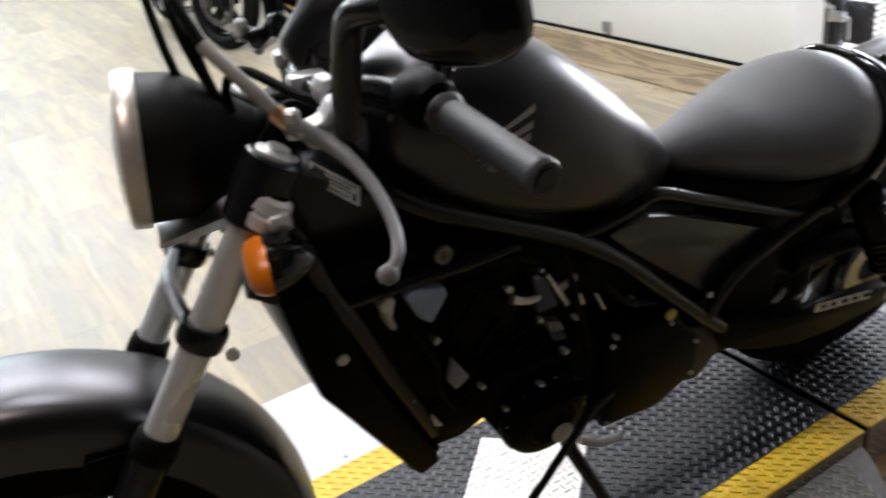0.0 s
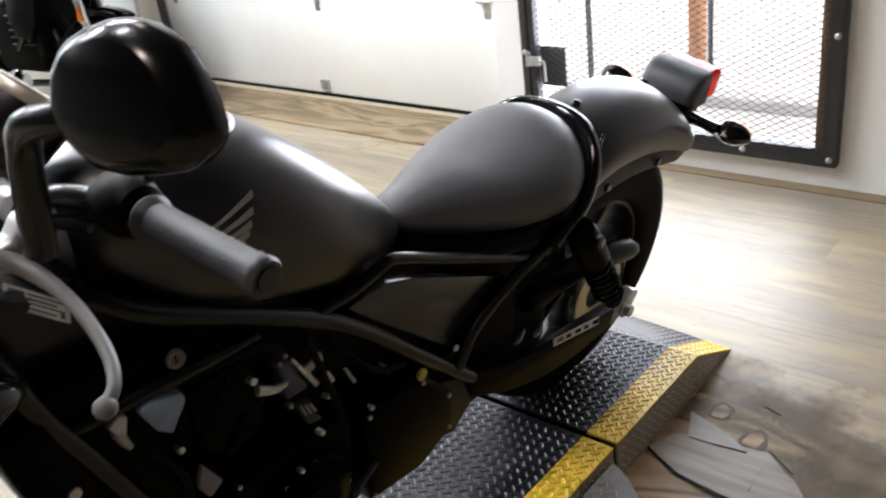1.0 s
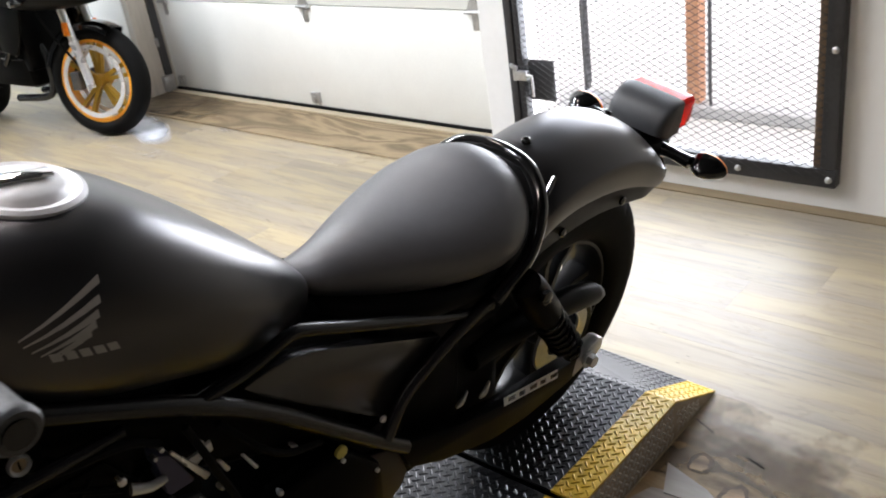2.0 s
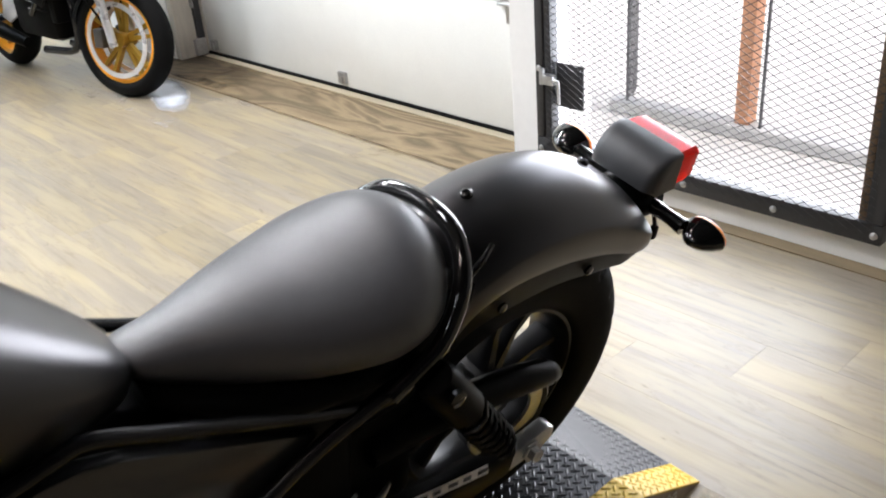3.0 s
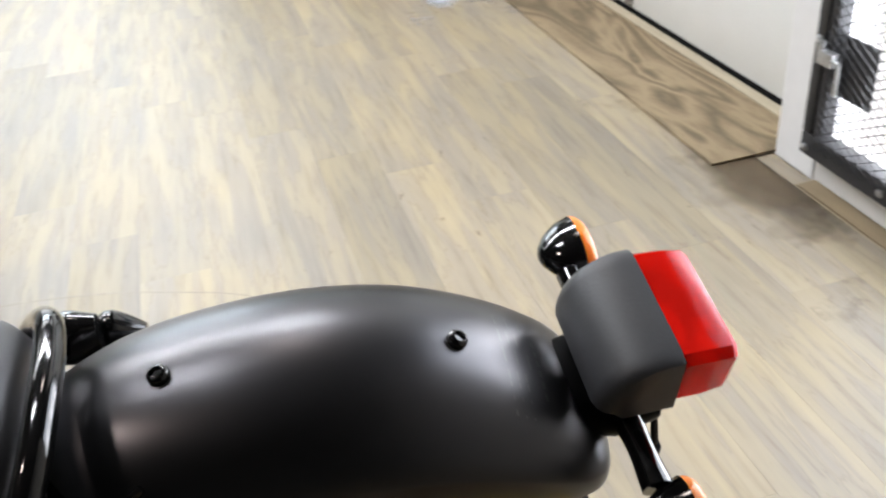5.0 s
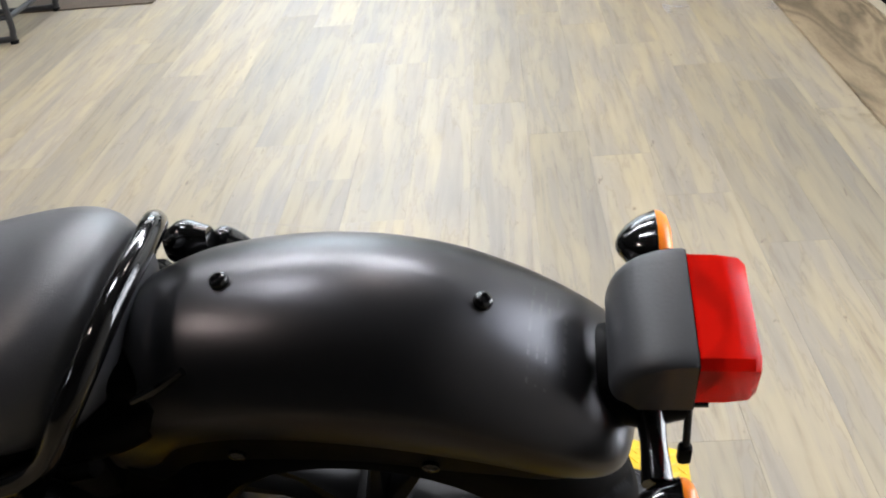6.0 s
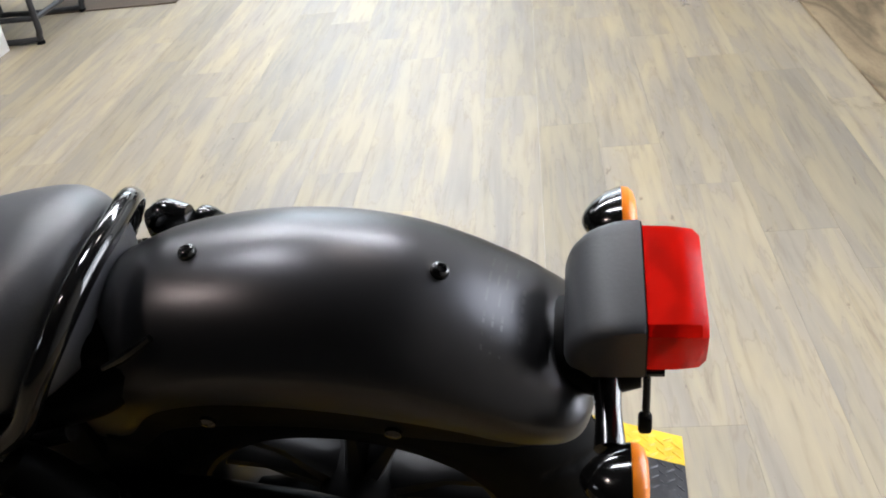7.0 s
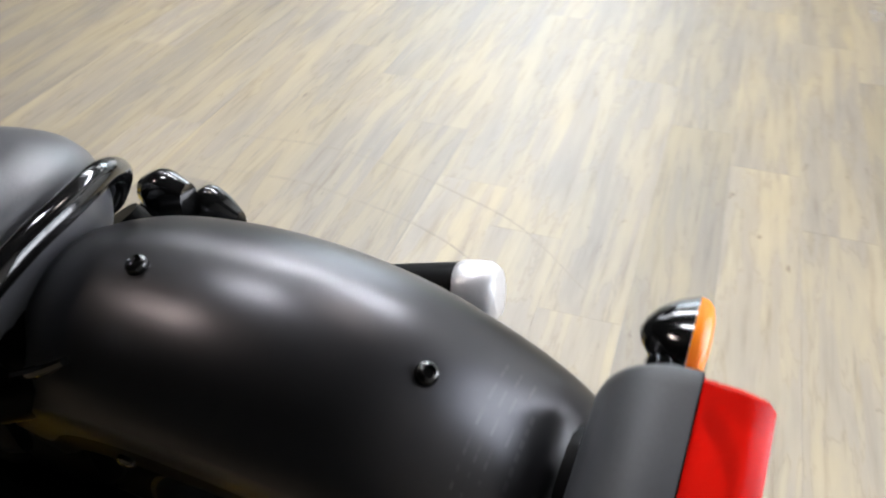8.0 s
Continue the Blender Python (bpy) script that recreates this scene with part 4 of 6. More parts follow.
part("lamp_bracket", turned(prism([(1.15, 0.845), (1.27, 0.832), (1.27, 0.838), (1.15, 0.862)], -0.03, 0.05, "y")), ALLOY, lamp, "bright lower bracket")


def signal(centre, face, root, steer=False, deep=1.0, size=1.0, lens=1.0):
    """A turn signal: stalk, teardrop shell and amber lens; face is +1 or -1 along x."""
    fix = turned if steer else tipped
    c = Vector(centre)
    out = 1 if c.y > root[1] else -1
    rings = []
    for t, k in ((-0.054, 0.10), (-0.050, 0.30), (-0.039, 0.58), (-0.021, 0.84), (0.0, 1.0)):
        rings.append([c + Vector((face * t * deep, 0.043 * size * k * math.cos(a) * (1.12 if math.cos(a) * out > 0 else 0.95), 0.029 * size * k * math.sin(a))) for a in (2 * math.pi * q / 24 for q in range(24))])
    sh = part("turn_signal", fix(loft(rings)), GLOSSB, bike, "gloss black turn signal with amber lens", smooth=60)
    rings = []
    for t, k in ((0.0, 0.985), (0.009, 0.96), (0.017, 0.83), (0.022, 0.55), (0.0235, 0.1)):
        rings.append([c + Vector((face * (t * lens + 0.0005), 0.043 * size * k * math.cos(a) * (1.12 if math.cos(a) * out > 0 else 0.95), 0.029 * size * k * math.sin(a))) for a in (2 * math.pi * q / 24 for q in range(24))])
    part("signal_lens", fix(loft(rings)), ORANGE, sh, "amber lens", smooth=60)
    r = Vector(root)
    inner = c - Vector((face * 0.018, out * 0.03, 0))
    part("signal_stalk", fix(tube([r, r.lerp(inner, 0.5) + Vector((0, 0, 0.002)), inner], [0.017, 0.0125, 0.015], 12, 3)), GLOSSB, sh)
    return sh


signal((1.164, 0.172, 0.849), 1, (1.145, 0.118, 0.90), True)
signal((1.160, -0.178, 0.855), 1, (1.145, -0.118, 0.90), True)
signal((-0.392, 0.149, 0.600), -1, (-0.372, 0.035, 0.602), deep=0.84, size=0.88, lens=0.65)
signal((-0.392, -0.156, 0.613), -1, (-0.372, -0.035, 0.607), deep=0.80, size=0.96, lens=0.7)
part("signal_clamp", turned(lathe([(-0.020, 0.014), (-0.020, 0.021), (-0.006, 0.023), (-0.004, 0.020), (-0.001, 0.020), (0.001, 0.023), (0.014, 0.021), (0.018, 0.014)], 20, (1.147, 0.132, 0.888), DV)), STANCH, bike, "chromed signal mount")
part("mount_lug", turned(box(1.128, 1.152, 0.135, 0.160, 0.872, 0.892, 0.005)), STANCH, bike, "bright lug of the signal mount")

# handlebar and controls
bar = part("handlebar", turned(tube([(0.942, -0.395, 0.984), (0.985, -0.24, 1.006), (1.03, -0.17, 1.015), (1.068, -0.08, 0.992), (1.075, 0, 0.985), (1.068, 0.08, 0.992), (1.03, 0.17, 1.015), (0.985, 0.24, 1.006), (0.942, 0.395, 0.984)], 0.0112, 14)), FRAMEB, bike)
for sy in (1, -1):
    a, b = Vector((0.982, sy * 0.25, 1.005)), Vector((0.942, sy * 0.393, 0.984))
    ax = (b - a).normalized()
    L = (b - a).length
    part("grip", turned(lathe([(0, 0.0185), (0.006, 0.0215), (0.012, 0.0185), (0.014, 0.0165), (L - 0.014, 0.0165), (L - 0.01, 0.018), (L - 0.004, 0.0185), (L, 0.016), (L, 0.009), (L - 0.003, 0.008), (L - 0.003, 0)], 24, a, ax)), GRIPR, bar, "dark grey rubber grip")
    part("switch_housing", turned(lathe([(-0.052, 0.014), (-0.05, 0.024), (-0.04, 0.028), (-0.015, 0.029), (-0.004, 0.025), (0, 0.018)], 20, a - ax * 0.004, ax)), PLASTIC, bar)
    for q, w in ((-0.038, 0.006), (-0.022, 0.005)):
        part("switch_button", turned(lathe([(0, w), (0.012, w), (0.014, w * 0.6), (0.014, 0)], 10, a + ax * q + Vector((-0.018, 0, 0.018)), (-0.5, 0, 0.8))), GLOSSB, bar)
    part("bar_riser", turned(tube([(1.065, sy * 0.05, 0.935), (1.073, sy * 0.05, 0.985)], [0.02, 0.018], 14)), FRAMEB, bar)
    part("riser_cap", turned(box(1.052, 1.094, sy * 0.05 - 0.014, sy * 0.05 + 0.014, 0.984, 1.003, 0.005)), ALLOY, bar, "bright riser cap")
    plate_bm = prism([(1.148, 1.015), (1.136, 0.996), (1.128, 0.991), (1.094, 1.014), (1.091, 1.034), (1.098, 1.038), (1.108, 1.034), (1.118, 1.020)], sy * 0.160, sy * 0.186, "y", 0.004)
    if sy < 0:
        bmesh.ops.transform(plate_bm, matrix=STEER @ STEER, verts=plate_bm.verts)
    perch = part("lever_perch", plate_bm, PERCHM if sy > 0 else FRAMEB, bar, "grey cast lever perch" if sy > 0 else "")
    clamp_bm = prism([(1.100, 1.040), (1.088, 1.041), (1.080, 1.030), (1.083, 1.012), (1.094, 1.006), (1.103, 1.012), (1.106, 1.028)], sy * 0.118, sy * 0.142, "y", 0.003)
    if sy < 0:
        bmesh.ops.transform(clamp_bm, matrix=STEER @ STEER, verts=clamp_bm.verts)
    part("perch_clamp", clamp_bm, PERCHM if sy > 0 else FRAMEB, perch, "bright clamp of the lever perch" if sy > 0 else "")
    if sy > 0:
        part("clamp_screw", lathe([(0, 0.0055), (0.003, 0.0055), (0.003, 0.003), (0.001, 0.003), (0.001, 0)], 12, (1.093, 0.142, 1.024)), DARKBOLT, perch)
        part("cable_nut", turned(lathe([(-0.010, 0.0085), (0.0, 0.0095), (0.010, 0.0085)], 6, (1.121, 0.184, 1.005), Vector((1.15, 0.163, 1.041)) - Vector((1.117, 0.187, 1.0)))), COPPER, perch, "coppery cable nut")
    part("lever", turned(tube([(1.117, sy * 0.187, 0.999), (1.082, sy * 0.212, 0.978), (1.064, sy * 0.266, 0.962), (1.059, sy * 0.325, 0.943), (1.066, sy * 0.36, 0.93), (1.079, sy * 0.371, 0.921)], [0.0105, 0.0085, 0.0064, 0.0056, 0.0056, 0.0056], 12)), LEVERM, perch, "dark grey lever")
    part("lever_ball", turned(lathe([(-0.0095, 0), (-0.0085, 0.004), (-0.005, 0.0082), (0, 0.0096), (0.005, 0.0082), (0.0085, 0.004), (0.0095, 0)], 16, (1.079, sy * 0.371, 0.92), (0, 0, 1))), LEVERM, perch)
    part("pivot_bolt", turned(lathe([(-0.014, 0.008), (0.012, 0.008), (0.015, 0.005), (0.015, 0)], 12, (1.113, sy * 0.19, 0.999), (0, 0, 1))), ALLOY, perch)
    # mirror
    stem = part("mirror_stem", turned(tube([(1.065, sy * 0.206, 0.985), (1.063, sy * 0.222, 1.03), (1.060, sy * 0.246, 1.085), (1.056, sy * 0.272, 1.113), (1.036, sy * 0.31, 1.122), (1.015, sy * 0.325, 1.12)], [0.0145, 0.0145, 0.0135, 0.0135, 0.012, 0.011], 14)), FRAMEB, bar)
    part("stem_nut", turned(lathe([(0, 0.013), (0.016, 0.013), (0.018, 0.01)], 6, (1.064, sy * 0.207, 0.992), (0, sy * 0.2, 1))), FRAMEB, stem)
    OUT = [(1.030, 0.281, 1.151), (1.013, 0.298, 1.179), (0.985, 0.346, 1.194), (0.968, 0.393, 1.174), (0.966, 0.426, 1.125), (0.978, 0.417, 1.099), (0.995, 0.391, 1.085), (1.025, 0.334, 1.081), (1.038, 0.288, 1.112)]
    mc, mn = Vector((0.998, 0.353, 1.135)), Vector((1, 0.5, 0.3)).normalized()
    rim = [Vector(q) - mn * 0.008 for q in smooth_rows(OUT + OUT[:1], 3)[:-1]]
    rings = []
    for k, h in ((0.93, -0.006), (0.985, -0.006), (1.0, 0.0), (0.99, 0.008), (0.93, 0.018), (0.76, 0.027), (0.73, 0.0275), (0.2, 0.029)):
        rings.append([mc + (q - mc) * k * 0.94 + mn * h for q in rim])
    if sy < 0:
        rings = [[Vector((q.x, -q.y, q.z)) for q in r] for r in rings]
    part("mirror_shell", turned(loft(rings)), MIRRORB, stem, "gloss black faceted mirror shell", smooth=28)
    glass = [Vector((q.x, q.y * sy, q.z)) for q in (mc + (q - mc) * 0.925 - mn * 0.007 for q in rim)]
    bm = bmesh.new()
    bm.faces.new([bm.verts.new(q) for q in glass])
    part("mirror_glass", turned(bm), CHROME, stem, "mirror glass")
part("cable_adjuster", turned(tube([(1.117, 0.187, 1.0), (1.15, 0.163, 1.041), (1.177, 0.132, 1.073)], 0.0072, 12)), ADJM, bike, "grey cable adjuster sleeve")
CABLES = (
    [(1.177, 0.132, 1.073), (1.20, 0.09, 1.13), (1.20, 0.04, 1.16), (1.19, 0.0, 1.10), (1.17, 0.01, 0.98), (1.12, 0.03, 0.86)],
    [(1.03, -0.16, 1.02), (1.14, -0.13, 1.10), (1.19, -0.06, 1.13), (1.195, -0.01, 1.06), (1.16, 0.02, 0.95), (1.12, 0.05, 0.82)],
    [(1.05, -0.19, 1.03), (1.15, -0.15, 1.13), (1.215, -0.07, 1.15), (1.215, -0.02, 1.05), (1.185, 0.01, 0.92)],
    [(1.01, 0.21, 1.0), (1.05, 0.13, 0.985), (1.10, 0.06, 0.985), (1.12, 0.0, 0.96)],
    [(1.02, 0.20, 0.99), (1.09, 0.12, 1.0), (1.14, 0.06, 1.02), (1.16, 0.02, 0.98), (1.14, 0.03, 0.87)],
    [(1.14, 0.06, 0.93), (1.10, 0.09, 0.985), (1.06, 0.10, 0.95), (1.02, 0.06, 0.88)],
)
for c in CABLES:
    part("cable", turned(tube(c, 0.0055, 8, 5)), RUBBER, bike)
# round meter
MA = Vector((-0.72, 0, 0.69)).normalized()
mfc = Vector((1.0, 0.0, 1.06))
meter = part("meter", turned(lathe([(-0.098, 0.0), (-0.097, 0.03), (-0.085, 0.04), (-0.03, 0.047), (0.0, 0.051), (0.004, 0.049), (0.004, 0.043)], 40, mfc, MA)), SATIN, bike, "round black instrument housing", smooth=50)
part("meter_bezel", turned(lathe([(-0.004, 0.0515), (0.004, 0.053), (0.008, 0.051), (0.007, 0.044), (0.0, 0.043)], 40, mfc, MA)), NICKEL, meter)
part("meter_face", turned(lathe([(0.003, 0.044), (0.004, 0)], 32, mfc, MA)), GLOSSB, meter)
part("meter_port", turned(lathe([(0, 0.012), (0.002, 0.011), (-0.002, 0.009), (-0.002, 0)], 18, mfc - MA * 0.058 + Vector((0.004, 0.042, 0.0)), (0.1, 1, 0.0))), RUBBER, meter)
part("meter_stay", turned(tube([(1.07, 0.03, 0.99), (1.065, 0.034, 1.01), (1.05, 0.03, 1.04)], 0.007, 8)), FRAMEB, meter)


# front mudguard
def arc_guard(c, radii, half, inner, depth):
    """radii: angle, radius rows round the axle c, from front to rear."""
    rings = []
    for a, r in smooth_rows(radii, 4):
        u = Vector((math.cos(radians(a)), 0, math.sin(radians(a))))
        outer = [Vector(c) + u * (r - depth * q) + Vector((0, y * half, 0)) for y, q in SECT]
        inn = [Vector(c) + u * (r - depth * q - (0 if q >= 1 else inner)) + Vector((0, y * (half - inner), 0)) for y, q in SECT]
        rings.append(outer + inn[::-1])
    return loft(rings)


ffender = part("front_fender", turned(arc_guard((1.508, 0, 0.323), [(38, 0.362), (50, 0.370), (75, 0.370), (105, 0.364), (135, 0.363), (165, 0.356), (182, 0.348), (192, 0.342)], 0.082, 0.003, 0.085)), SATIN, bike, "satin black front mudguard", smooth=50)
for sy in (1, -1):
    part("fender_stay", turned(box(1.36, 1.42, sy * 0.088 - 0.004, sy * 0.088 + 0.004, 0.55, 0.60, 0.003)), PLASTIC, ffender)

# tail lamp
def hood(x0, x1, half, zt, zb, yc):
    rings = []
    for y, k in ((-half, 0.80), (-half + 0.003, 0.90), (-half + 0.009, 0.965), (-half + 0.018, 1.0), (half - 0.018, 1.0), (half - 0.009, 0.965), (half - 0.003, 0.90), (half, 0.80)):
        ring = []
        for a in range(0, 100, 10):
            t = radians(a)
            ring.append((x1 + (x0 - x1) * math.cos(t) ** 0.85 * k, yc + y, zb + 0.012 + (zt - zb - 0.012) * math.sin(t) ** 0.9 * (1 - (1 - k) * 0.3)))
        ring += [(x1 - 0.002, yc + y, zt - (1 - k) * 0.03), (x1 - 0.002, yc + y, zb), (x0 + (x1 - x0) * 0.35, yc + y, zb)]
        rings.append(ring)
    return loft(rings)


LYC = -0.006
tail = part("tail_light", tipped(hood(-0.333, -0.405, 0.068, 0.704, 0.632, LYC)), GREYP, bike, "dark grey tail lamp with red lens", smooth=35)


def lens_shell(rows, m=0.008):
    rings = []
    for x, hw, zt, zb in rows:
        rings.append([(x, y + LYC, z) for y, z in ((-hw + m, zt), (hw - m, zt), (hw, zt - m), (hw - 0.003, zb + m), (hw - m - 0.003, zb), (-hw + m + 0.003, zb), (-hw + 0.003, zb + m), (-hw, zt - m))])
    return tipped(loft(rings))


part("red_lens", lens_shell(((-0.4085, 0.067, 0.701, 0.631), (-0.435, 0.0665, 0.700, 0.630), (-0.455, 0.065, 0.697, 0.632), (-0.4615, 0.061, 0.692, 0.637))), REDL, tail, "clear red lens", smooth=35)
part("reflector", tipped(box(-0.4125, -0.4095, LYC - 0.060, LYC + 0.060, 0.638, 0.692, 0.002)), REFLECT, tail, "red-tinted reflector inside the lens")
bowl = [(-0.4135 - 0.030 * math.sin(radians(a)) ** 2, LYC + 0.055 * math.cos(radians(a))) for a in range(0, 181, 12)]
part("bulb_shield", tipped(prism(bowl + [(x + 0.003, y) for x, y in bowl[::-1]], 0.645, 0.688, "z")), LENSIN, tail, "dark curved shield inside the lens")
part("lens_gasket", tipped(box(-0.4083, -0.4055, LYC - 0.067, LYC + 0.067, 0.631, 0.700, 0.001)), RUBBER, tail)
part("lamp_base", tipped(body([(-0.285, 0.026, 0.635, 0.60, 0.615, 0.0), (-0.31, 0.044, 0.634, 0.59, 0.61, 0.0), (-0.36, 0.058, 0.632, 0.572, 0.60, 0.0), (-0.405, 0.05, 0.628, 0.58, 0.60, 0.0)], 20, 3)), PLASTIC, tail)
part("plate_bracket", tipped(box(-0.415, -0.408, -0.02, 0.026, 0.562, 0.628, 0.002)), FRAMEB, tail)
part("plate_stay", tipped(tube([(-0.412, 0.026, 0.578), (-0.411, 0.040, 0.552), (-0.4105, 0.046, 0.540)], 0.004, 8)), FRAMEB, tail)
part("stay_block", tipped(box(-0.417, -0.403, 0.040, 0.053, 0.512, 0.541, 0.004)), RUBBER, tail)
part("stay_bolt", tipped(lathe([(-0.006, 0.005), (0.014, 0.005), (0.014, 0)], 10, (-0.414, 0.030, 0.594), (-1, 0, 0))), GLOSSB, tail)

# grab hoop behind the seat
part("grab_hoop", tube([(0.26, 0.137, 0.60), (0.18, 0.138, 0.645), (0.135, 0.124, 0.71), (0.110, 0.082, 0.75), (0.103, 0.03, 0.763), (0.103, -0.03, 0.762), (0.113, -0.08, 0.75), (0.14, -0.12, 0.71), (0.19, -0.134, 0.645), (0.27, -0.135, 0.60)], 0.0128, 16, 6), GLOSSB, bike, "gloss black tubular hoop")
part("seat_pan", body([(0.53, 0.05, 0.70, 0.665, 0.68, 0), (0.42, 0.11, 0.67, 0.615, 0.64, 0), (0.28, 0.125, 0.655, 0.595, 0.62, 0), (0.14, 0.11, 0.67, 0.60, 0.63, 0), (0.075, 0.09, 0.69, 0.62, 0.655, 0)], 24, 4, 3.0), PLASTIC, bike)
part("hoop_bracket", body([(0.15, 0.07, 0.70, 0.64, 0.67, 0), (0.12, 0.08, 0.702, 0.63, 0.67, 0), (0.08, 0.075, 0.69, 0.62, 0.66, 0)], 24, 3, 3), PLASTIC, bike)
part("tail_bracket", body([(0.155, 0.012, 0.672, 0.632, 0.652, -0.158), (0.132, 0.022, 0.684, 0.626, 0.655, -0.158), (0.102, 0.014, 0.676, 0.636, 0.654, -0.158)], 16, 3), GLOSSB, bike)
part("lock_cover", body([(0.118, 0.010, 0.642, 0.612, 0.627, -0.18), (0.100, 0.020, 0.655, 0.604, 0.63, -0.18), (0.082, 0.018, 0.646, 0.606, 0.625, -0.18), (0.064, 0.009, 0.632, 0.608, 0.62, -0.18)], 16, 3), GLOSSB, bike)

# swingarm, chain guard, shocks
for sy in (1, -1):
    y = sy * 0.107
    arm = prism([(0.47, 0.43), (0.44, 0.36), (0.36, 0.318), (0.246, 0.280), (0.15, 0.268), (0.01, 0.272), (-0.005, 0.318), (0.142, 0.335), (0.234, 0.350), (0.353, 0.380)], y - 0.016, y + 0.016, "y", 0.007)
    arm = part("swingarm", arm, PLASTIC, bike)
    part("axle_adjuster", prism([(0.018, 0.276), (-0.065, 0.287), (-0.084, 0.298), (-0.088, 0.318), (-0.074, 0.326), (0.012, 0.312)], y - 0.014, y + 0.016, "y", 0.006), ALLOY, arm, "bright alloy axle adjuster")
    part("axle_nut", lathe([(0, 0.02), (0.004, 0.02), (0.004, 0.014), (0.016, 0.013), (0.017, 0)], 6, (-0.030, y + sy * 0.02, 0.302), (0, sy, 0)), ALLOY, arm)
    top, bot = Vector((0.190, sy * 0.150, 0.592)), Vector((0.058, sy * 0.142, 0.388))
    ax = (bot - top).normalized()
    L = (bot - top).length
    sh = part("shock_absorber", lathe([(-0.02, 0.0), (-0.02, 0.026), (0.0, 0.03), (0.02, 0.031), (0.085, 0.031), (0.09, 0.026), (0.1, 0.019), (L, 0.016), (L + 0.02, 0.018), (L + 0.022, 0)], 24, top, ax), ENGB, bike, "black rear shock absorber")
    u = ax.cross(Vector((0, 1, 0))).normalized()
    v = ax.cross(u)
    coil = [top + ax * (0.092 + (L - 0.105) * k / 60) + (u * math.cos(k * 0.72) + v * math.sin(k * 0.72)) * 0.0275 for k in range(61)]
    part("spring", tube(coil, 0.0042, 6, 1), FRAMEB, sh)
    part("shock_bolt", lathe([(0, 0.013), (0.008, 0.013), (0.01, 0.008), (0.01, 0)], 6, top + Vector((0, sy * 0.031, 0)), (0, sy, 0)), GLOSSB, sh)
guard_rings = []
for x, y, z, h, w in ((0.26, 0.080, 0.452, 0.024, 0.024), (0.20, 0.081, 0.455, 0.028, 0.026), (0.08, 0.079, 0.442, 0.028, 0.026), (-0.04, 0.077, 0.416, 0.029, 0.025), (-0.105, 0.075, 0.395, 0.026, 0.022), (-0.128, 0.074, 0.386, 0.016, 0.016), (-0.135, 0.073, 0.384, 0.004, 0.004)):
    guard_rings.append([(x, y + w * math.cos(a), z + h * math.sin(a)) for a in (2 * math.pi * q / 18 for q in range(18))])
part("chain_guard", loft(guard_rings), PLASTIC, bike, "black plastic chain guard", smooth=60)
lab = part("swingarm_label", prism([(0.215, 0.342), (0.062, 0.311), (0.064, 0.332), (0.217, 0.362)], 0.1234, 0.1242, "y"), LABELW, bike, "pale warning label")
for k in range(5):
    x = 0.205 - k * 0.03
    z = 0.345 + (x - 0.205) * 0.2
    part("print_bar", prism([(x, z), (x - 0.02 + 0.004 * (k % 2), z - 0.004), (x - 0.02 + 0.004 * (k % 2), z + 0.006), (x, z + 0.010)], 0.1244, 0.1247, "y"), GLOSSB, lab)
part("chain", tipped(tube([(0.44, 0.09, 0.42), (0.2, 0.09, 0.405), (-0.04, 0.09, 0.392), (-0.11, 0.09, 0.37), (-0.143, 0.09, 0.31), (-0.11, 0.09, 0.245), (0.06, 0.09, 0.25), (0.44, 0.09, 0.33)], 0.008, 6, 4)), CHAINM, bike)
part("rear_sprocket", tipped(lathe([(-0.003, 0.05), (-0.003, 0.088), (0.003, 0.088), (0.003, 0.05), (-0.003, 0.05)], 40, (-0.057, 0.09, 0.31))), GALV, bike)
for x, z in ((0.318, 0.424), (0.262, 0.408)):
    part("peg_bracket", body([(x + 0.011, 0.003, z - 0.008, z - 0.014, z - 0.011, 0.118), (x, 0.005, z + 0.003, z - 0.010, z - 0.003, 0.120), (x - 0.013, 0.003, z + 0.011, z + 0.004, z + 0.008, 0.118)], 12, 3), GALV, bike, "bare alloy bracket")
part("inner_guard", box(0.17, 0.46, -0.085, 0.08, 0.30, 0.52, 0.03), PLASTIC, bike)
part("hugger", box(0.10, 0.40, -0.07, 0.07, 0.44, 0.60, 0.03), PLASTIC, bike)
part("tail_loom", box(0.16, 0.46, -0.09, 0.09, 0.50, 0.66, 0.03), PLASTIC, bike)

# exhaust
muffler = part("muffler", tube([(0.75, -0.14, 0.25), (0.5, -0.20, 0.29), (0.28, -0.25, 0.345), (0.02, -0.295, 0.418), (-0.126, -0.314, 0.447)], [0.018, 0.018, 0.020, 0.028, 0.037], 24, 4), PLASTIC, bike, "black exhaust muffler with bright tip")
part("muffler_tip", tube([(-0.123, -0.3135, 0.446), (-0.130, -0.3145, 0.448), (-0.158, -0.3185, 0.455), (-0.168, -0.320, 0.457)], [0.037, 0.039, 0.036, 0.028], 28, 2), ALLOY, muffler, "bright end cap")

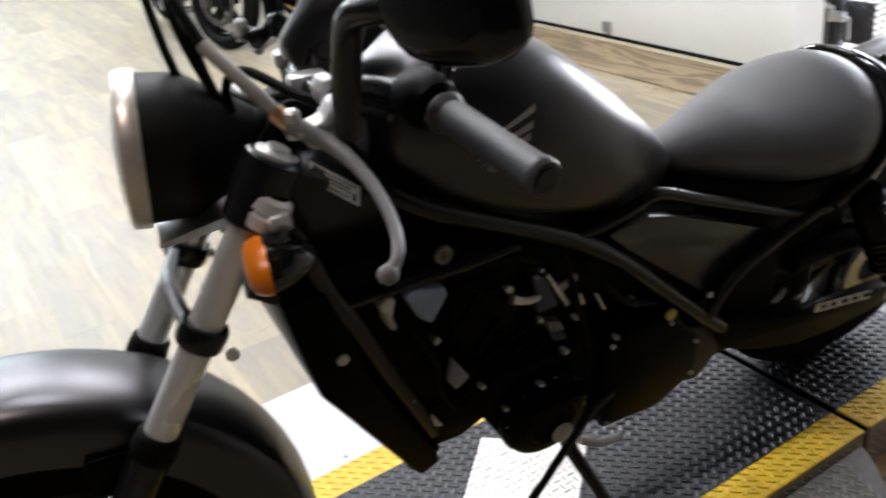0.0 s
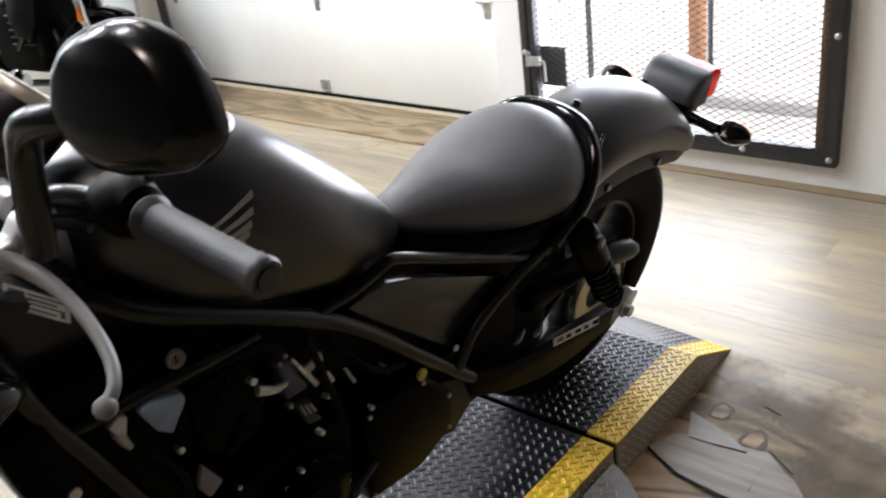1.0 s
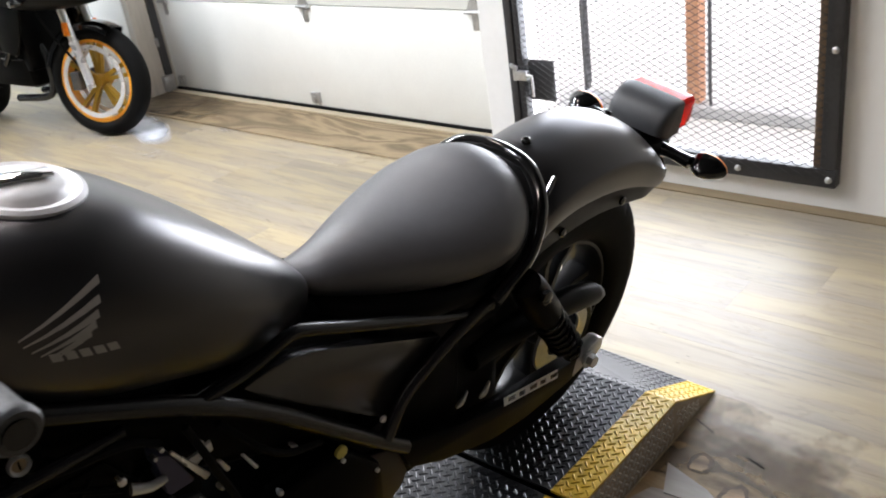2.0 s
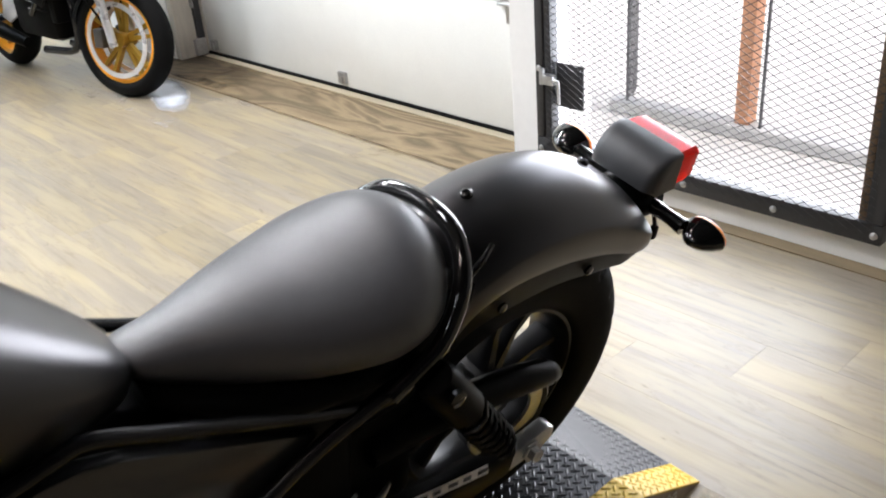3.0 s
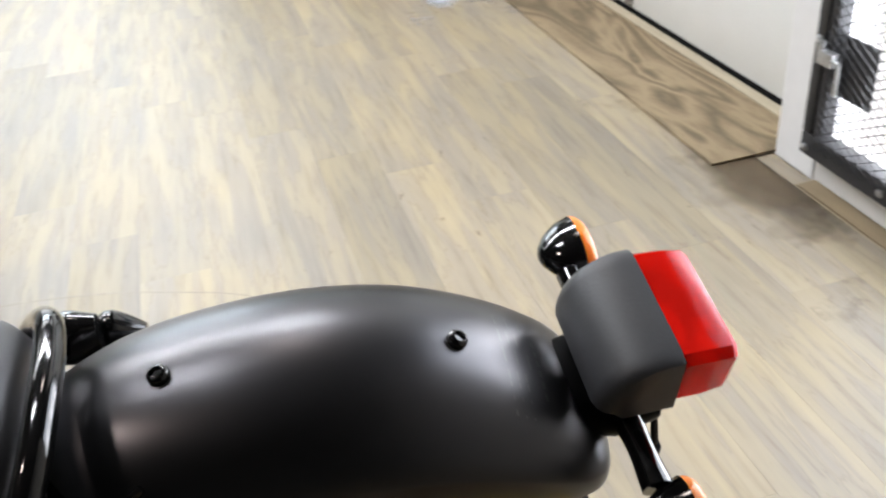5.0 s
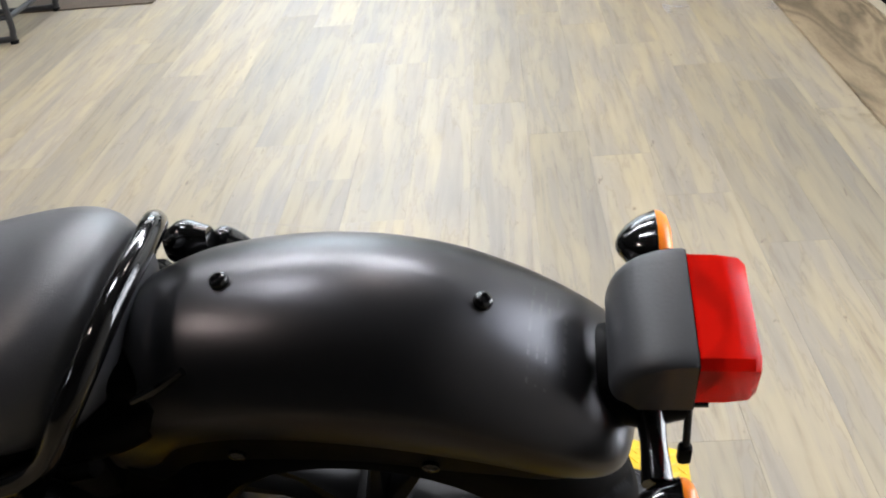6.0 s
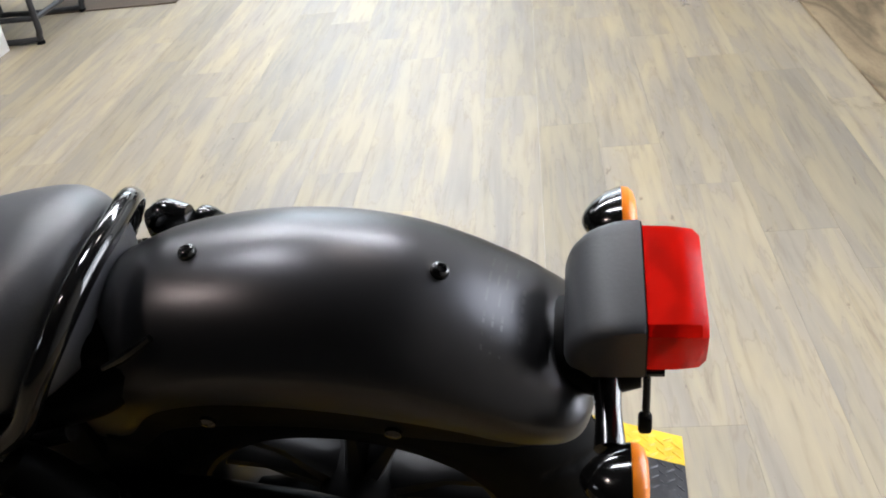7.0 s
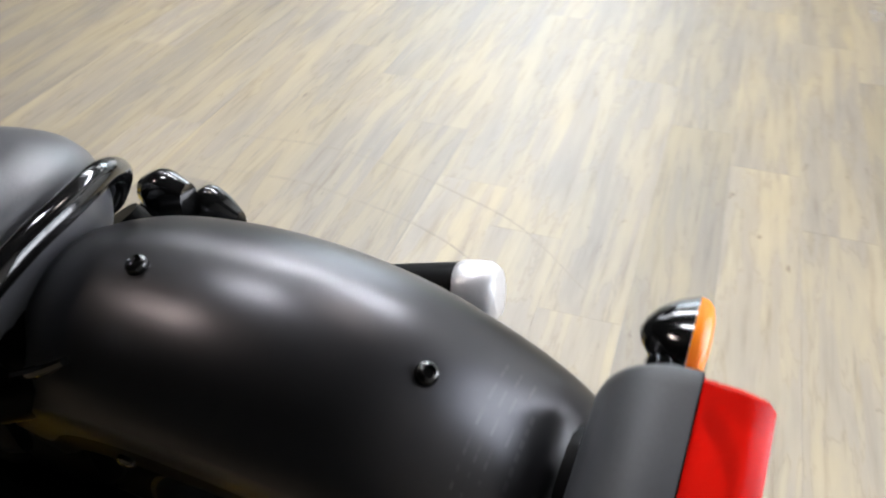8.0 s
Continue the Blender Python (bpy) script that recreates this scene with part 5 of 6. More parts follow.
# engine
block = part("engine", prism([(0.60, 0.30), (0.82, 0.32), (0.863, 0.365), (0.885, 0.39), (0.906, 0.432), (0.945, 0.415), (0.99, 0.42), (1.0, 0.50), (0.60, 0.50)], -0.095, 0.105, "y", 0.006), ENGB, bike, "black liquid-cooled engine")
cyl = box(-0.085, 0.085, -0.10, 0.10, -0.13, 0.13, 0.015)
bmesh.ops.transform(cyl, matrix=Matrix.Translation((0.90, 0, 0.60)) @ Matrix.Rotation(radians(20), 4, "Y"), verts=cyl.verts)
part("cylinder", cyl, ENGB, block)
for k in range(6):
    fin = box(-0.094, 0.094, -0.108, 0.108, -0.10 + k * 0.025, -0.095 + k * 0.025, 0.0015, seg=1)
    bmesh.ops.transform(fin, matrix=Matrix.Translation((0.90, 0, 0.60)) @ Matrix.Rotation(radians(20), 4, "Y"), verts=fin.verts)
    part("cooling_fin", fin, ENGB, block)
part("head_cover", body([(1.03, 0.05, 0.745, 0.68, 0.71, 0), (1.0, 0.09, 0.765, 0.67, 0.71, 0), (0.9, 0.105, 0.745, 0.66, 0.70, 0), (0.83, 0.07, 0.71, 0.65, 0.68, 0)], 24, 3, 3), ENGB, block)
cov = part("generator_cover", lathe([(0.09, 0.0), (0.09, 0.077), (0.115, 0.078), (0.125, 0.074), (0.133, 0.064), (0.136, 0.045), (0.14, 0.041), (0.14, 0.0)], 40, (0.805, 0, 0.402)), ENGB, block, smooth=35)
for k in range(8):
    a = radians(k * 45 + 10)
    part("cover_bolt", lathe([(0, 0.004), (0.004, 0.004), (0.004, 0)], 6, (0.805 + 0.071 * math.cos(a), 0.122, 0.402 + 0.071 * math.sin(a)), (0, 1, 0)), ALLOY, cov)
part("timing_cap", lathe([(0.0, 0.0185), (0.004, 0.0185), (0.006, 0.015), (0.0055, 0.0)], 24, (0.787, 0.138, 0.368)), LABELW, cov, "pale round cap")
for k in range(3):
    part("cover_rib", tube([(0.74, 0.139, 0.455 - 0.014 * k), (0.80, 0.141, 0.467 - 0.014 * k), (0.85, 0.138, 0.46 - 0.014 * k)], 0.003, 6), ENGB, cov)
part("sprocket_cover", prism([(0.70, 0.50), (0.57, 0.50), (0.50, 0.42), (0.50, 0.34), (0.58, 0.30), (0.70, 0.31)], 0.085, 0.128, "y", 0.012), ENGB, block)
for x, z in ((0.69, 0.49), (0.575, 0.485), (0.515, 0.42), (0.515, 0.35), (0.69, 0.325)):
    part("cover_bolt", lathe([(0, 0.004), (0.004, 0.004), (0.004, 0)], 6, (x, 0.128, z), (0, 1, 0)), ALLOY, block)
# bright bolts added where the engine shows glints
for x, y, z, r in ((0.983, 0.118, 0.631, 0.009), (0.874, 0.125, 0.675, 0.009), (0.823, 0.125, 0.60, 0.008), (0.777, 0.125, 0.519, 0.008), (0.679, 0.122, 0.498, 0.008), (0.774, 0.125, 0.661, 0.006), (0.822, 0.125, 0.686, 0.006), (0.832, 0.125, 0.679, 0.006), (0.76, 0.125, 0.576, 0.007), (0.915, 0.118, 0.513, 0.007), (0.876, 0.118, 0.447, 0.006), (0.82, 0.128, 0.478, 0.007), (1.022, 0.115, 0.541, 0.005)):
    part("engine_bolt", lathe([(-0.01, r * 0.62), (0.003, r * 0.62), (0.005, r * 0.4), (0.005, 0)], 8, (x, y, z), (0.1, 1, 0.35)), BRIGHTB, block)
part("horn_cover", prism([(1.025, 0.725), (1.012, 0.732), (0.970, 0.721), (0.966, 0.707), (0.991, 0.670), (1.008, 0.685)], 0.112, 0.128, "y", 0.004), BLUEG, block, "blue-grey plastic cover")
part("hose_clip", prism([(0.962, 0.592), (0.936, 0.545), (0.958, 0.53), (0.972, 0.556)], 0.112, 0.122, "y", 0.003), CLIPG, block, "violet-grey clip")
part("injector_body", prism([(0.832, 0.679), (0.811, 0.667), (0.787, 0.607), (0.825, 0.607), (0.829, 0.639)], 0.09, 0.122, "y", 0.005), PURPLE, block, "dark violet plastic injector body")
part("fuel_pipe", tube([(0.865, 0.118, 0.650), (0.844, 0.122, 0.641), (0.824, 0.122, 0.640)], [0.008, 0.007, 0.006], 10, 3), BRIGHTB, block, "bright fuel pipe")
part("clamp_strip", prism([(0.814, 0.672), (0.809, 0.674), (0.770, 0.607), (0.778, 0.602)], 0.120, 0.126, "y", 0.002), BRIGHTB, block, "bright clamp strip")
part("bracket_plate", prism([(0.794, 0.642), (0.775, 0.644), (0.758, 0.650), (0.757, 0.634), (0.772, 0.632), (0.785, 0.625)], 0.114, 0.120, "y", 0.002), ALLOY, block, "bare alloy bracket plate")
part("relay", prism([(0.803, 0.566), (0.782, 0.560), (0.771, 0.540), (0.794, 0.544)], 0.11, 0.124, "y", 0.003), GREYP, block, "small grey relay")
part("terminal", prism([(0.757, 0.616), (0.750, 0.612), (0.741, 0.592), (0.748, 0.590)], 0.116, 0.123, "y", 0.002), BRIGHTB, block)
part("terminal", prism([(0.724, 0.600), (0.718, 0.598), (0.701, 0.563), (0.707, 0.562)], 0.116, 0.121, "y", 0.002), ALLOY, block)
# pale plate added where the white panel would show through a gap
part("gap_patch", prism([(1.018, 0.510), (0.998, 0.503), (0.978, 0.464), (1.005, 0.477)], 0.108, 0.114, "y", 0.002), LABELW, block, "pale patch in place of a gap to the white panel")
part("connector", prism([(1.060, 0.722), (1.046, 0.732), (1.036, 0.724), (1.042, 0.700), (1.052, 0.704)], 0.108, 0.122, "y", 0.003), ALLOY, block, "bare metal connector")
part("connector_stem", tube([(1.050, 0.115, 0.708), (1.046, 0.117, 0.692), (1.040, 0.117, 0.678)], [0.008, 0.006, 0.004], 8, 3), GALV, block)
part("case_panel", prism([(0.955, 0.700), (0.880, 0.700), (0.845, 0.640), (0.860, 0.575), (0.925, 0.560), (0.955, 0.620)], 0.100, 0.110, "y", 0.006), ENGB, block)
for x0, z0, x1, z1 in ((0.925, 0.690, 0.880, 0.660), (0.915, 0.678, 0.872, 0.648), (0.905, 0.600, 0.868, 0.585)):
    part("case_rib", tube([(x0, 0.111, z0), ((x0 + x1) / 2, 0.112, (z0 + z1) / 2), (x1, 0.111, z1)], 0.0028, 6), ENGB, block)
part("regulator", prism([(0.812, 0.590), (0.786, 0.582), (0.776, 0.556), (0.800, 0.560)], 0.108, 0.121, "y", 0.003), GREYP, block, "ribbed grey regulator")
for k in range(3):
    part("regulator_rib", prism([(0.806 - 0.008 * k, 0.585 - 0.003 * k), (0.803 - 0.008 * k, 0.584 - 0.003 * k), (0.795 - 0.008 * k, 0.562 - 0.001 * k), (0.798 - 0.008 * k, 0.563 - 0.001 * k)], 0.121, 0.123, "y"), GALV, block)
for pts in ([(0.655, 0.352), (0.640, 0.344), (0.648, 0.318), (0.658, 0.322)], [(0.630, 0.326), (0.582, 0.308), (0.590, 0.300), (0.626, 0.312)], [(0.672, 0.330), (0.664, 0.326), (0.668, 0.296), (0.676, 0.300)]):
    part("stand_bracket", prism(pts, 0.100, 0.106, "y", 0.0015), ALLOY, block, "bare alloy bracket")
part("frame_plate", prism([(0.530, 0.442), (0.455, 0.412), (0.438, 0.345), (0.480, 0.304), (0.510, 0.310)], 0.098, 0.112, "y", 0.004), PLATEB, bike, "dark brown-black frame plate")
part("starter_motor", tube([(0.80, 0.07, 0.59), (0.80, 0.112, 0.59)], 0.022, 18), ENGB, block)
part("case_rib", tube([(0.90, 0.110, 0.69), (0.93, 0.110, 0.655), (0.955, 0.110, 0.62)], 0.003, 6), ENGB, block)
part("case_rib", tube([(0.88, 0.112, 0.62), (0.91, 0.112, 0.585), (0.93, 0.112, 0.56)], 0.004, 6), ENGB, block)
for c in ([(0.79, 0.128, 0.70), (0.776, 0.132, 0.653), (0.765, 0.132, 0.611), (0.748, 0.132, 0.555), (0.741, 0.135, 0.50), (0.745, 0.135, 0.43)], [(0.98, 0.10, 0.74), (0.93, 0.12, 0.73), (0.86, 0.125, 0.72), (0.82, 0.12, 0.69)], [(1.02, 0.12, 0.66), (0.99, 0.13, 0.60), (0.985, 0.125, 0.54), (0.95, 0.12, 0.48)], [(0.74, 0.11, 0.66), (0.70, 0.125, 0.60), (0.66, 0.125, 0.56), (0.60, 0.115, 0.53)]):
    part("hose", tube(c, 0.0055, 8, 4), RUBBER, block)
part("gear_lug", prism([(0.645, 0.553), (0.636, 0.55), (0.625, 0.53), (0.634, 0.527)], 0.10, 0.112, "y", 0.003), ALLOY, block)
part("frame_plug", lathe([(0, 0.0105), (0.005, 0.0105), (0.007, 0.007), (0.007, 0)], 8, (0.575, 0.124, 0.500)), YELLOWP, bike, "yellow plastic plug")
part("frame_screw", lathe([(0, 0.006), (0.003, 0.005), (0.003, 0)], 10, (0.487, 0.118, 0.497)), ALLOY, bike)
lock = part("ignition_lock", lathe([(0, 0.0125), (0.004, 0.0125), (0.0065, 0.0105), (0.0045, 0.0085), (0.002, 0.008)], 24, (0.961, 0.108, 0.756), (0, 1, 0.1)), ALLOY, bike, "round ignition lock")
part("lock_face", lathe([(0, 0.0082), (0.0022, 0.0080), (0.0026, 0.0)], 20, (0.961, 0.108, 0.756), (0, 1, 0.1)), TANF, lock, "tan lock face")
part("key_slot", box(0.9600, 0.9622, 0.1105, 0.1112, 0.7505, 0.7615), RUBBER, lock)
part("airbox", body([(0.98, 0.06, 0.80, 0.72, 0.76, 0), (0.92, 0.10, 0.79, 0.69, 0.74, 0), (0.78, 0.098, 0.71, 0.58, 0.65, 0), (0.62, 0.095, 0.68, 0.50, 0.60, 0), (0.50, 0.085, 0.66, 0.46, 0.57, 0)], 24, 3, 4), PLASTIC, bike)
part("inner_fender", prism([(0.29, 0.60), (0.283, 0.50), (0.29, 0.36), (0.33, 0.30), (0.45, 0.30), (0.45, 0.60)], -0.085, 0.085, "y", 0.01), PLASTIC, bike)
part("rear_engine_mount", box(0.42, 0.60, -0.10, 0.10, 0.28, 0.47, 0.03), ENGB, bike)
part("coolant_tank", prism([(1.12, 0.79), (1.08, 0.60), (0.99, 0.42), (0.94, 0.42), (0.93, 0.76)], -0.10, 0.098, "y", 0.01), PLASTIC, bike)
rad = part("radiator", prism([(1.178, 0.768), (1.148, 0.612), (1.022, 0.388), (0.985, 0.402), (1.075, 0.60), (1.118, 0.775)], -0.12, 0.12, "y", 0.008), PLASTIC, bike, "black radiator shroud")
part("radiator_tip", prism([(1.06, 0.47), (1.035, 0.40), (1.014, 0.380), (0.99, 0.405), (0.98, 0.42)], -0.05, 0.11, "y", 0.006), PLASTIC, rad)
part("radiator_bolt", lathe([(0, 0.008), (0.004, 0.008), (0.004, 0)], 10, (1.115, 0.121, 0.665)), ALLOY, rad)
def label_at(u, v, h):
    """A place on the tilted data label: along it, across it, and above it."""
    p = Vector((1.109, 0.0, 0.931)) + Vector((-0.055, 0, -0.053)) * u + Vector((0.008, 0, -0.017)) * v
    p.y = 0.092 + 0.012 * v + h
    return p


def label_bar(u0, u1, v0, v1, h0, h1):
    return loft([[label_at(u, v, h) for u, v in ((u0, v0), (u1, v0), (u1, v1), (u0, v1))] for h in (h0, h1)])


part("label_plate", label_bar(-0.03, 1.03, -0.06, 1.06, -0.030, -0.0005), FRAMEB, bike, smooth=0)
sticker = part("neck_label", label_bar(0, 1, 0, 1, 0, 0.001), LABELW, bike, "pale data label", smooth=0)
for u0, u1, v0, v1 in ((0.06, 0.30, 0.10, 0.55), (0.34, 0.92, 0.12, 0.20), (0.34, 0.80, 0.32, 0.42), (0.38, 0.86, 0.52, 0.60), (0.08, 0.78, 0.76, 0.84), (0.84, 0.92, 0.50, 0.88)):
    part("print_bar", label_bar(u0, u1, v0, v1, 0.0012, 0.0016), GLOSSB, sticker, smooth=0)
part("neck_gusset", prism([(1.12, 0.93), (1.14, 0.80), (1.09, 0.74), (0.98, 0.80), (1.02, 0.88)], -0.06, 0.06, "y", 0.01), FRAMEB, bike)

# stand and pegs
foot = Vector((0.66, 0.24, 0.0525))
stand = part("side_stand", tube([(0.74, 0.09, 0.28), (0.73, 0.12, 0.24), foot + Vector((0.01, -0.01, 0.03)), foot + Vector((0, 0, 0.006))], [0.014, 0.012, 0.010, 0.012], 10, 3), FRAMEB, bike, "black side stand")
part("stand_foot", lathe([(-0.005, 0.022), (0.004, 0.022), (0.006, 0.016), (0.006, 0)], 16, foot, Vector((0, 0.156, 0.988))), FRAMEB, stand)
part("stand_spring", tube([(0.74, 0.125, 0.31), (0.70, 0.13, 0.285), (0.655, 0.125, 0.27)], 0.007, 8), GALV, bike, "bright stand spring")
for sy in (-1,):
    peg = part("foot_peg", tube([(0.72, sy * 0.12, 0.345), (0.715, sy * 0.22, 0.35)], 0.017, 12), RUBBER, bike)
    part("peg_bracket", tube([(0.66, sy * 0.10, 0.31), (0.70, sy * 0.12, 0.335), (0.72, sy * 0.13, 0.345)], 0.012, 8), FRAMEB, peg)
part("gear_lever", tube([(0.69, 0.135, 0.40), (0.74, 0.15, 0.395), (0.785, 0.158, 0.36), (0.83, 0.162, 0.31), (0.86, 0.166, 0.275), (0.865, 0.20, 0.272)], [0.008, 0.007, 0.007, 0.007, 0.008, 0.009], 8), FRAMEB, bike, "black gear lever")

# tank badge: a fan of tapered strokes above a word shape; lettering bars on the mudguard
def surface(ob):
    return BVHTree.FromPolygons([v.co.copy() for v in ob.data.vertices], [tuple(p.vertices) for p in ob.data.polygons])


def decal(name, tree, pts, way, start, mat, parent, lift_by=0.0003, label=""):
    """A thin patch laid on a surface: pts are its corners, thrown along way."""
    bm = bmesh.new()
    vs = []
    for q in pts:
        hit = tree.ray_cast(Vector(q) - Vector(way) * start, Vector(way))
        vs.append(bm.verts.new((hit[0] if hit[0] is not None else Vector(q)) - Vector(way) * lift_by))
    k = len(vs) // 2
    for i in range(k - 1):
        bm.faces.new((vs[i], vs[i + 1], vs[2 * k - 2 - i], vs[2 * k - 1 - i]))
    bmesh.ops.recalc_face_normals(bm, faces=bm.faces)
    return part(name, bm, mat, parent, label)


tank_tree = surface(tank)
BRIGHT = [(0.839, 0.933), (0.845, 0.915), (0.851, 0.902), (0.857, 0.893), (0.864, 0.886), (0.873, 0.883)]
BLEFT = [(0.927, 0.904), (0.925, 0.896), (0.920, 0.887), (0.913, 0.880), (0.906, 0.875), (0.899, 0.873)]
BWORD = [(0.905, 0.869), (0.838, 0.854), (0.841, 0.865), (0.907, 0.880)]
for k in range(6):
    (x0, z0), (x1, z1) = BLEFT[k], BRIGHT[k]
    w0, w1 = 0.0012, 0.0055
    top = [(x0 + (x1 - x0) * t, 0, z0 + (z1 - z0) * t + (w0 + (w1 - w0) * t)) for t in (0, 0.25, 0.5, 0.75, 1)]
    low = [(x0 + (x1 - x0) * t + 0.001 * t, 0, z0 + (z1 - z0) * t - (w0 + (w1 - w0) * t) * 0.55) for t in (1, 0.75, 0.5, 0.25, 0)]
    decal("badge_stroke", tank_tree, top + low, (0, -1, 0), 0.3, BADGE, tank, 0.0012)
for k in range(5):
    a, b = k / 5, (k + 0.75) / 5
    p = [Vector((BWORD[i][0], 0, BWORD[i][1])) for i in range(4)]
    decal("badge_bar", tank_tree, [p[3].lerp(p[2], a), p[3].lerp(p[2], b), p[0].lerp(p[1], b), p[0].lerp(p[1], a)], (0, -1, 0), 0.3, BADGE, tank, 0.0012)
fend_tree = surface(fender)
for x in (0.022, -0.22):
    at, up = fend_tree.ray_cast(Vector((x, 0, 1.2)), Vector((0, 0, -1)))[:2]
    screw = lathe([(-0.002, 0.0095), (0.004, 0.0095), (0.0065, 0.008), (0.0075, 0.0055), (0.0045, 0.0042), (0.0045, 0)], 18, at, up)
    part("fender_screw", screw, GLOSSB, fender, "black socket screw")
for k in range(5):
    y0, xs, deep = 0.056 - k * 0.0232, -0.258 - 0.0014 * k, (0.018, 0.018, 0.025, 0.018, 0.025)[k]
    for a, b in ((0.0, 0.0022), (deep * 0.5 - 0.001, deep * 0.5 + 0.001), (deep - 0.0022, deep)):
        decal("letter_bar", fend_tree, [(xs - a, y0, 0), (xs - a - 0.001, y0 - 0.016, 0), (xs - b - 0.001, y0 - 0.016, 0), (xs - b, y0, 0)], (0, 0, -1), 1.5, TEXTG, fender)
for k in range(6):
    y0, xs = 0.036 - k * 0.011, -0.291 - 0.0005 * k
    decal("letter_bar", fend_tree, [(xs, y0, 0), (xs - 0.0004, y0 - 0.007, 0), (xs - 0.0034, y0 - 0.007, 0), (xs - 0.003, y0, 0)], (0, 0, -1), 1.5, TEXTG, fender)


# ---- parked motorcycles ----
def parked_bike(name, label, front, rear, turn, mats, fairing=False):
    """A standing motorcycle; front and rear are the wheels' contact points. mats: rim, spoke, body, accent."""
    fr, re_ = Vector((*front, 0)), Vector((*rear, 0))
    f = (fr - re_).normalized()
    left = Vector((0, 0, 1)).cross(f)
    m = Matrix(((f.x, left.x, 0, re_.x), (f.y, left.y, 0, re_.y), (0, 0, 1, 0), (0, 0, 0, 1)))
    b = thing(name, label, "motorcycle", m, "parked motorcycles")
    base = (fr - re_).length
    rim, spoke, bodym, accent = mats

    def wl(x, w, t):
        c = Vector((x, 0, 0.30))
        st = Matrix.Translation((x - 0.07, 0, 0.3)) @ Matrix.Rotation(radians(t), 4, Vector((-0.37, 0, 0.93))) @ Matrix.Translation((-x + 0.07, 0, -0.3))

        def fx(bm):
            bmesh.ops.transform(bm, matrix=st, verts=bm.verts)
            return bm
        ty = part("tyre", fx(lathe(tyre_profile(0.302, w, 0.222), 48, c)), RUBBER, b, smooth=60)
        part("rim", fx(lathe([(-w * 0.36, 0.235), (-w * 0.38, 0.226), (-w * 0.3, 0.205), (w * 0.3, 0.205), (w * 0.38, 0.226), (w * 0.36, 0.235), (-w * 0.36, 0.235)], 48, c)), rim, ty)
        part("hub", fx(lathe([(-0.05, 0), (-0.05, 0.04), (0.05, 0.04), (0.05, 0)], 20, c)), spoke, ty)
        for k in range(10):
            a = 2 * math.pi * (k // 2) / 5 + (0.16 if k % 2 else -0.16) + 0.3
            u, v = Vector((math.cos(a), 0, math.sin(a))), Vector((-math.sin(a), 0, math.cos(a)))
            rings = [[c + u * q + v * hw * sx + Vector((0, 0.014 * sy, 0)) for sx, sy in ((1, 1), (-1, 1), (-1, -1), (1, -1))] for q, hw in ((0.03, 0.012), (0.21, 0.010))]
            part("spoke", fx(loft(rings)), spoke, ty)
        for sy in ((1, -1) if x > 0.5 else (1,)):
            r0, r1 = (0.125, 0.155) if fairing else (0.170, 0.196)
            part("brake_disc", fx(lathe([(sy * 0.058, r0), (sy * 0.058, r1), (sy * 0.063, r1), (sy * 0.063, r0), (sy * 0.058, r0)], 40, c)), DISC if fairing else ALLOY, ty, "bare steel brake disc")
        return st, fx

    st, fx = wl(base, 0.12, turn)
    wl(0, 0.16, 0)
    for sy in (1, -1):
        leg = part("fork_leg", fx(tube([(base + 0.005, sy * 0.09, 0.27), (base - 0.04, sy * 0.09, 0.46), (base - 0.055, sy * 0.09, 0.52)], [0.022, 0.023, 0.026], 14, 2)), FRAMEB if fairing else ALLOY, b)
        part("fork_tube", fx(tube([(base - 0.055, sy * 0.09, 0.52), (base - 0.145, sy * 0.09, 0.88)], 0.021, 14)), STANCH, leg)
        part("caliper", fx(box(base - 0.12, base - 0.06, sy * 0.08 - 0.02, sy * 0.08 + 0.03, 0.26, 0.36, 0.01)), DISC, leg)
        part("reflector", fx(box(base - 0.085, base - 0.05, sy * 0.09 + sy * 0.022, sy * 0.09 + sy * 0.03, 0.55, 0.62, 0.003)), ORANGE, leg)
        part("frame_spar", tube([(base - 0.27, sy * 0.08, 0.80), (base - 0.5, sy * 0.13, 0.72), (base - 0.85, sy * 0.12, 0.58), (base - 0.92, sy * 0.11, 0.42)], 0.03, 10), FRAMEB, b)
        part("swingarm", tube([(0.5, sy * 0.10, 0.40), (0.2, sy * 0.11, 0.33), (0, sy * 0.11, 0.30)], 0.026, 10), FRAMEB, b)
        part("exhaust_pipe", tube([(base - 0.38, sy * 0.06, 0.55), (base - 0.32, sy * 0.07, 0.38), (base - 0.40, sy * 0.07, 0.22), (base - 0.75, sy * 0.08, 0.18)], 0.022, 10), FRAMEB, b)
        part("handlebar", fx(tube([(base - 0.25, 0, 0.95), (base - 0.27, sy * 0.12, 0.98), (base - 0.36, sy * 0.34, 0.98)], 0.013, 8)), FRAMEB, b)
    part("front_fender", fx(arc_guard((base, 0, 0.30), [(60, 0.318), (90, 0.32), (130, 0.322), (160, 0.32)], 0.066, 0.003, 0.045)), bodym, b)
    eng = part("engine", box(0.50, base - 0.38, -0.17, 0.17, 0.27, 0.66, 0.06), ENGB, b)
    for k in range(5):
        part("engine_fin", box(base - 0.62, base - 0.40, -0.176, 0.176, 0.44 + k * 0.04, 0.452 + k * 0.04, 0.004), GLOSSB, eng)
    for sy in (1, -1):
        part("peg_plate", prism([(0.56, 0.50), (0.40, 0.46), (0.34, 0.36), (0.42, 0.33), (0.54, 0.38)], sy * 0.15, sy * 0.165, "y", 0.004), ALLOY, eng, "bare alloy footpeg plate")
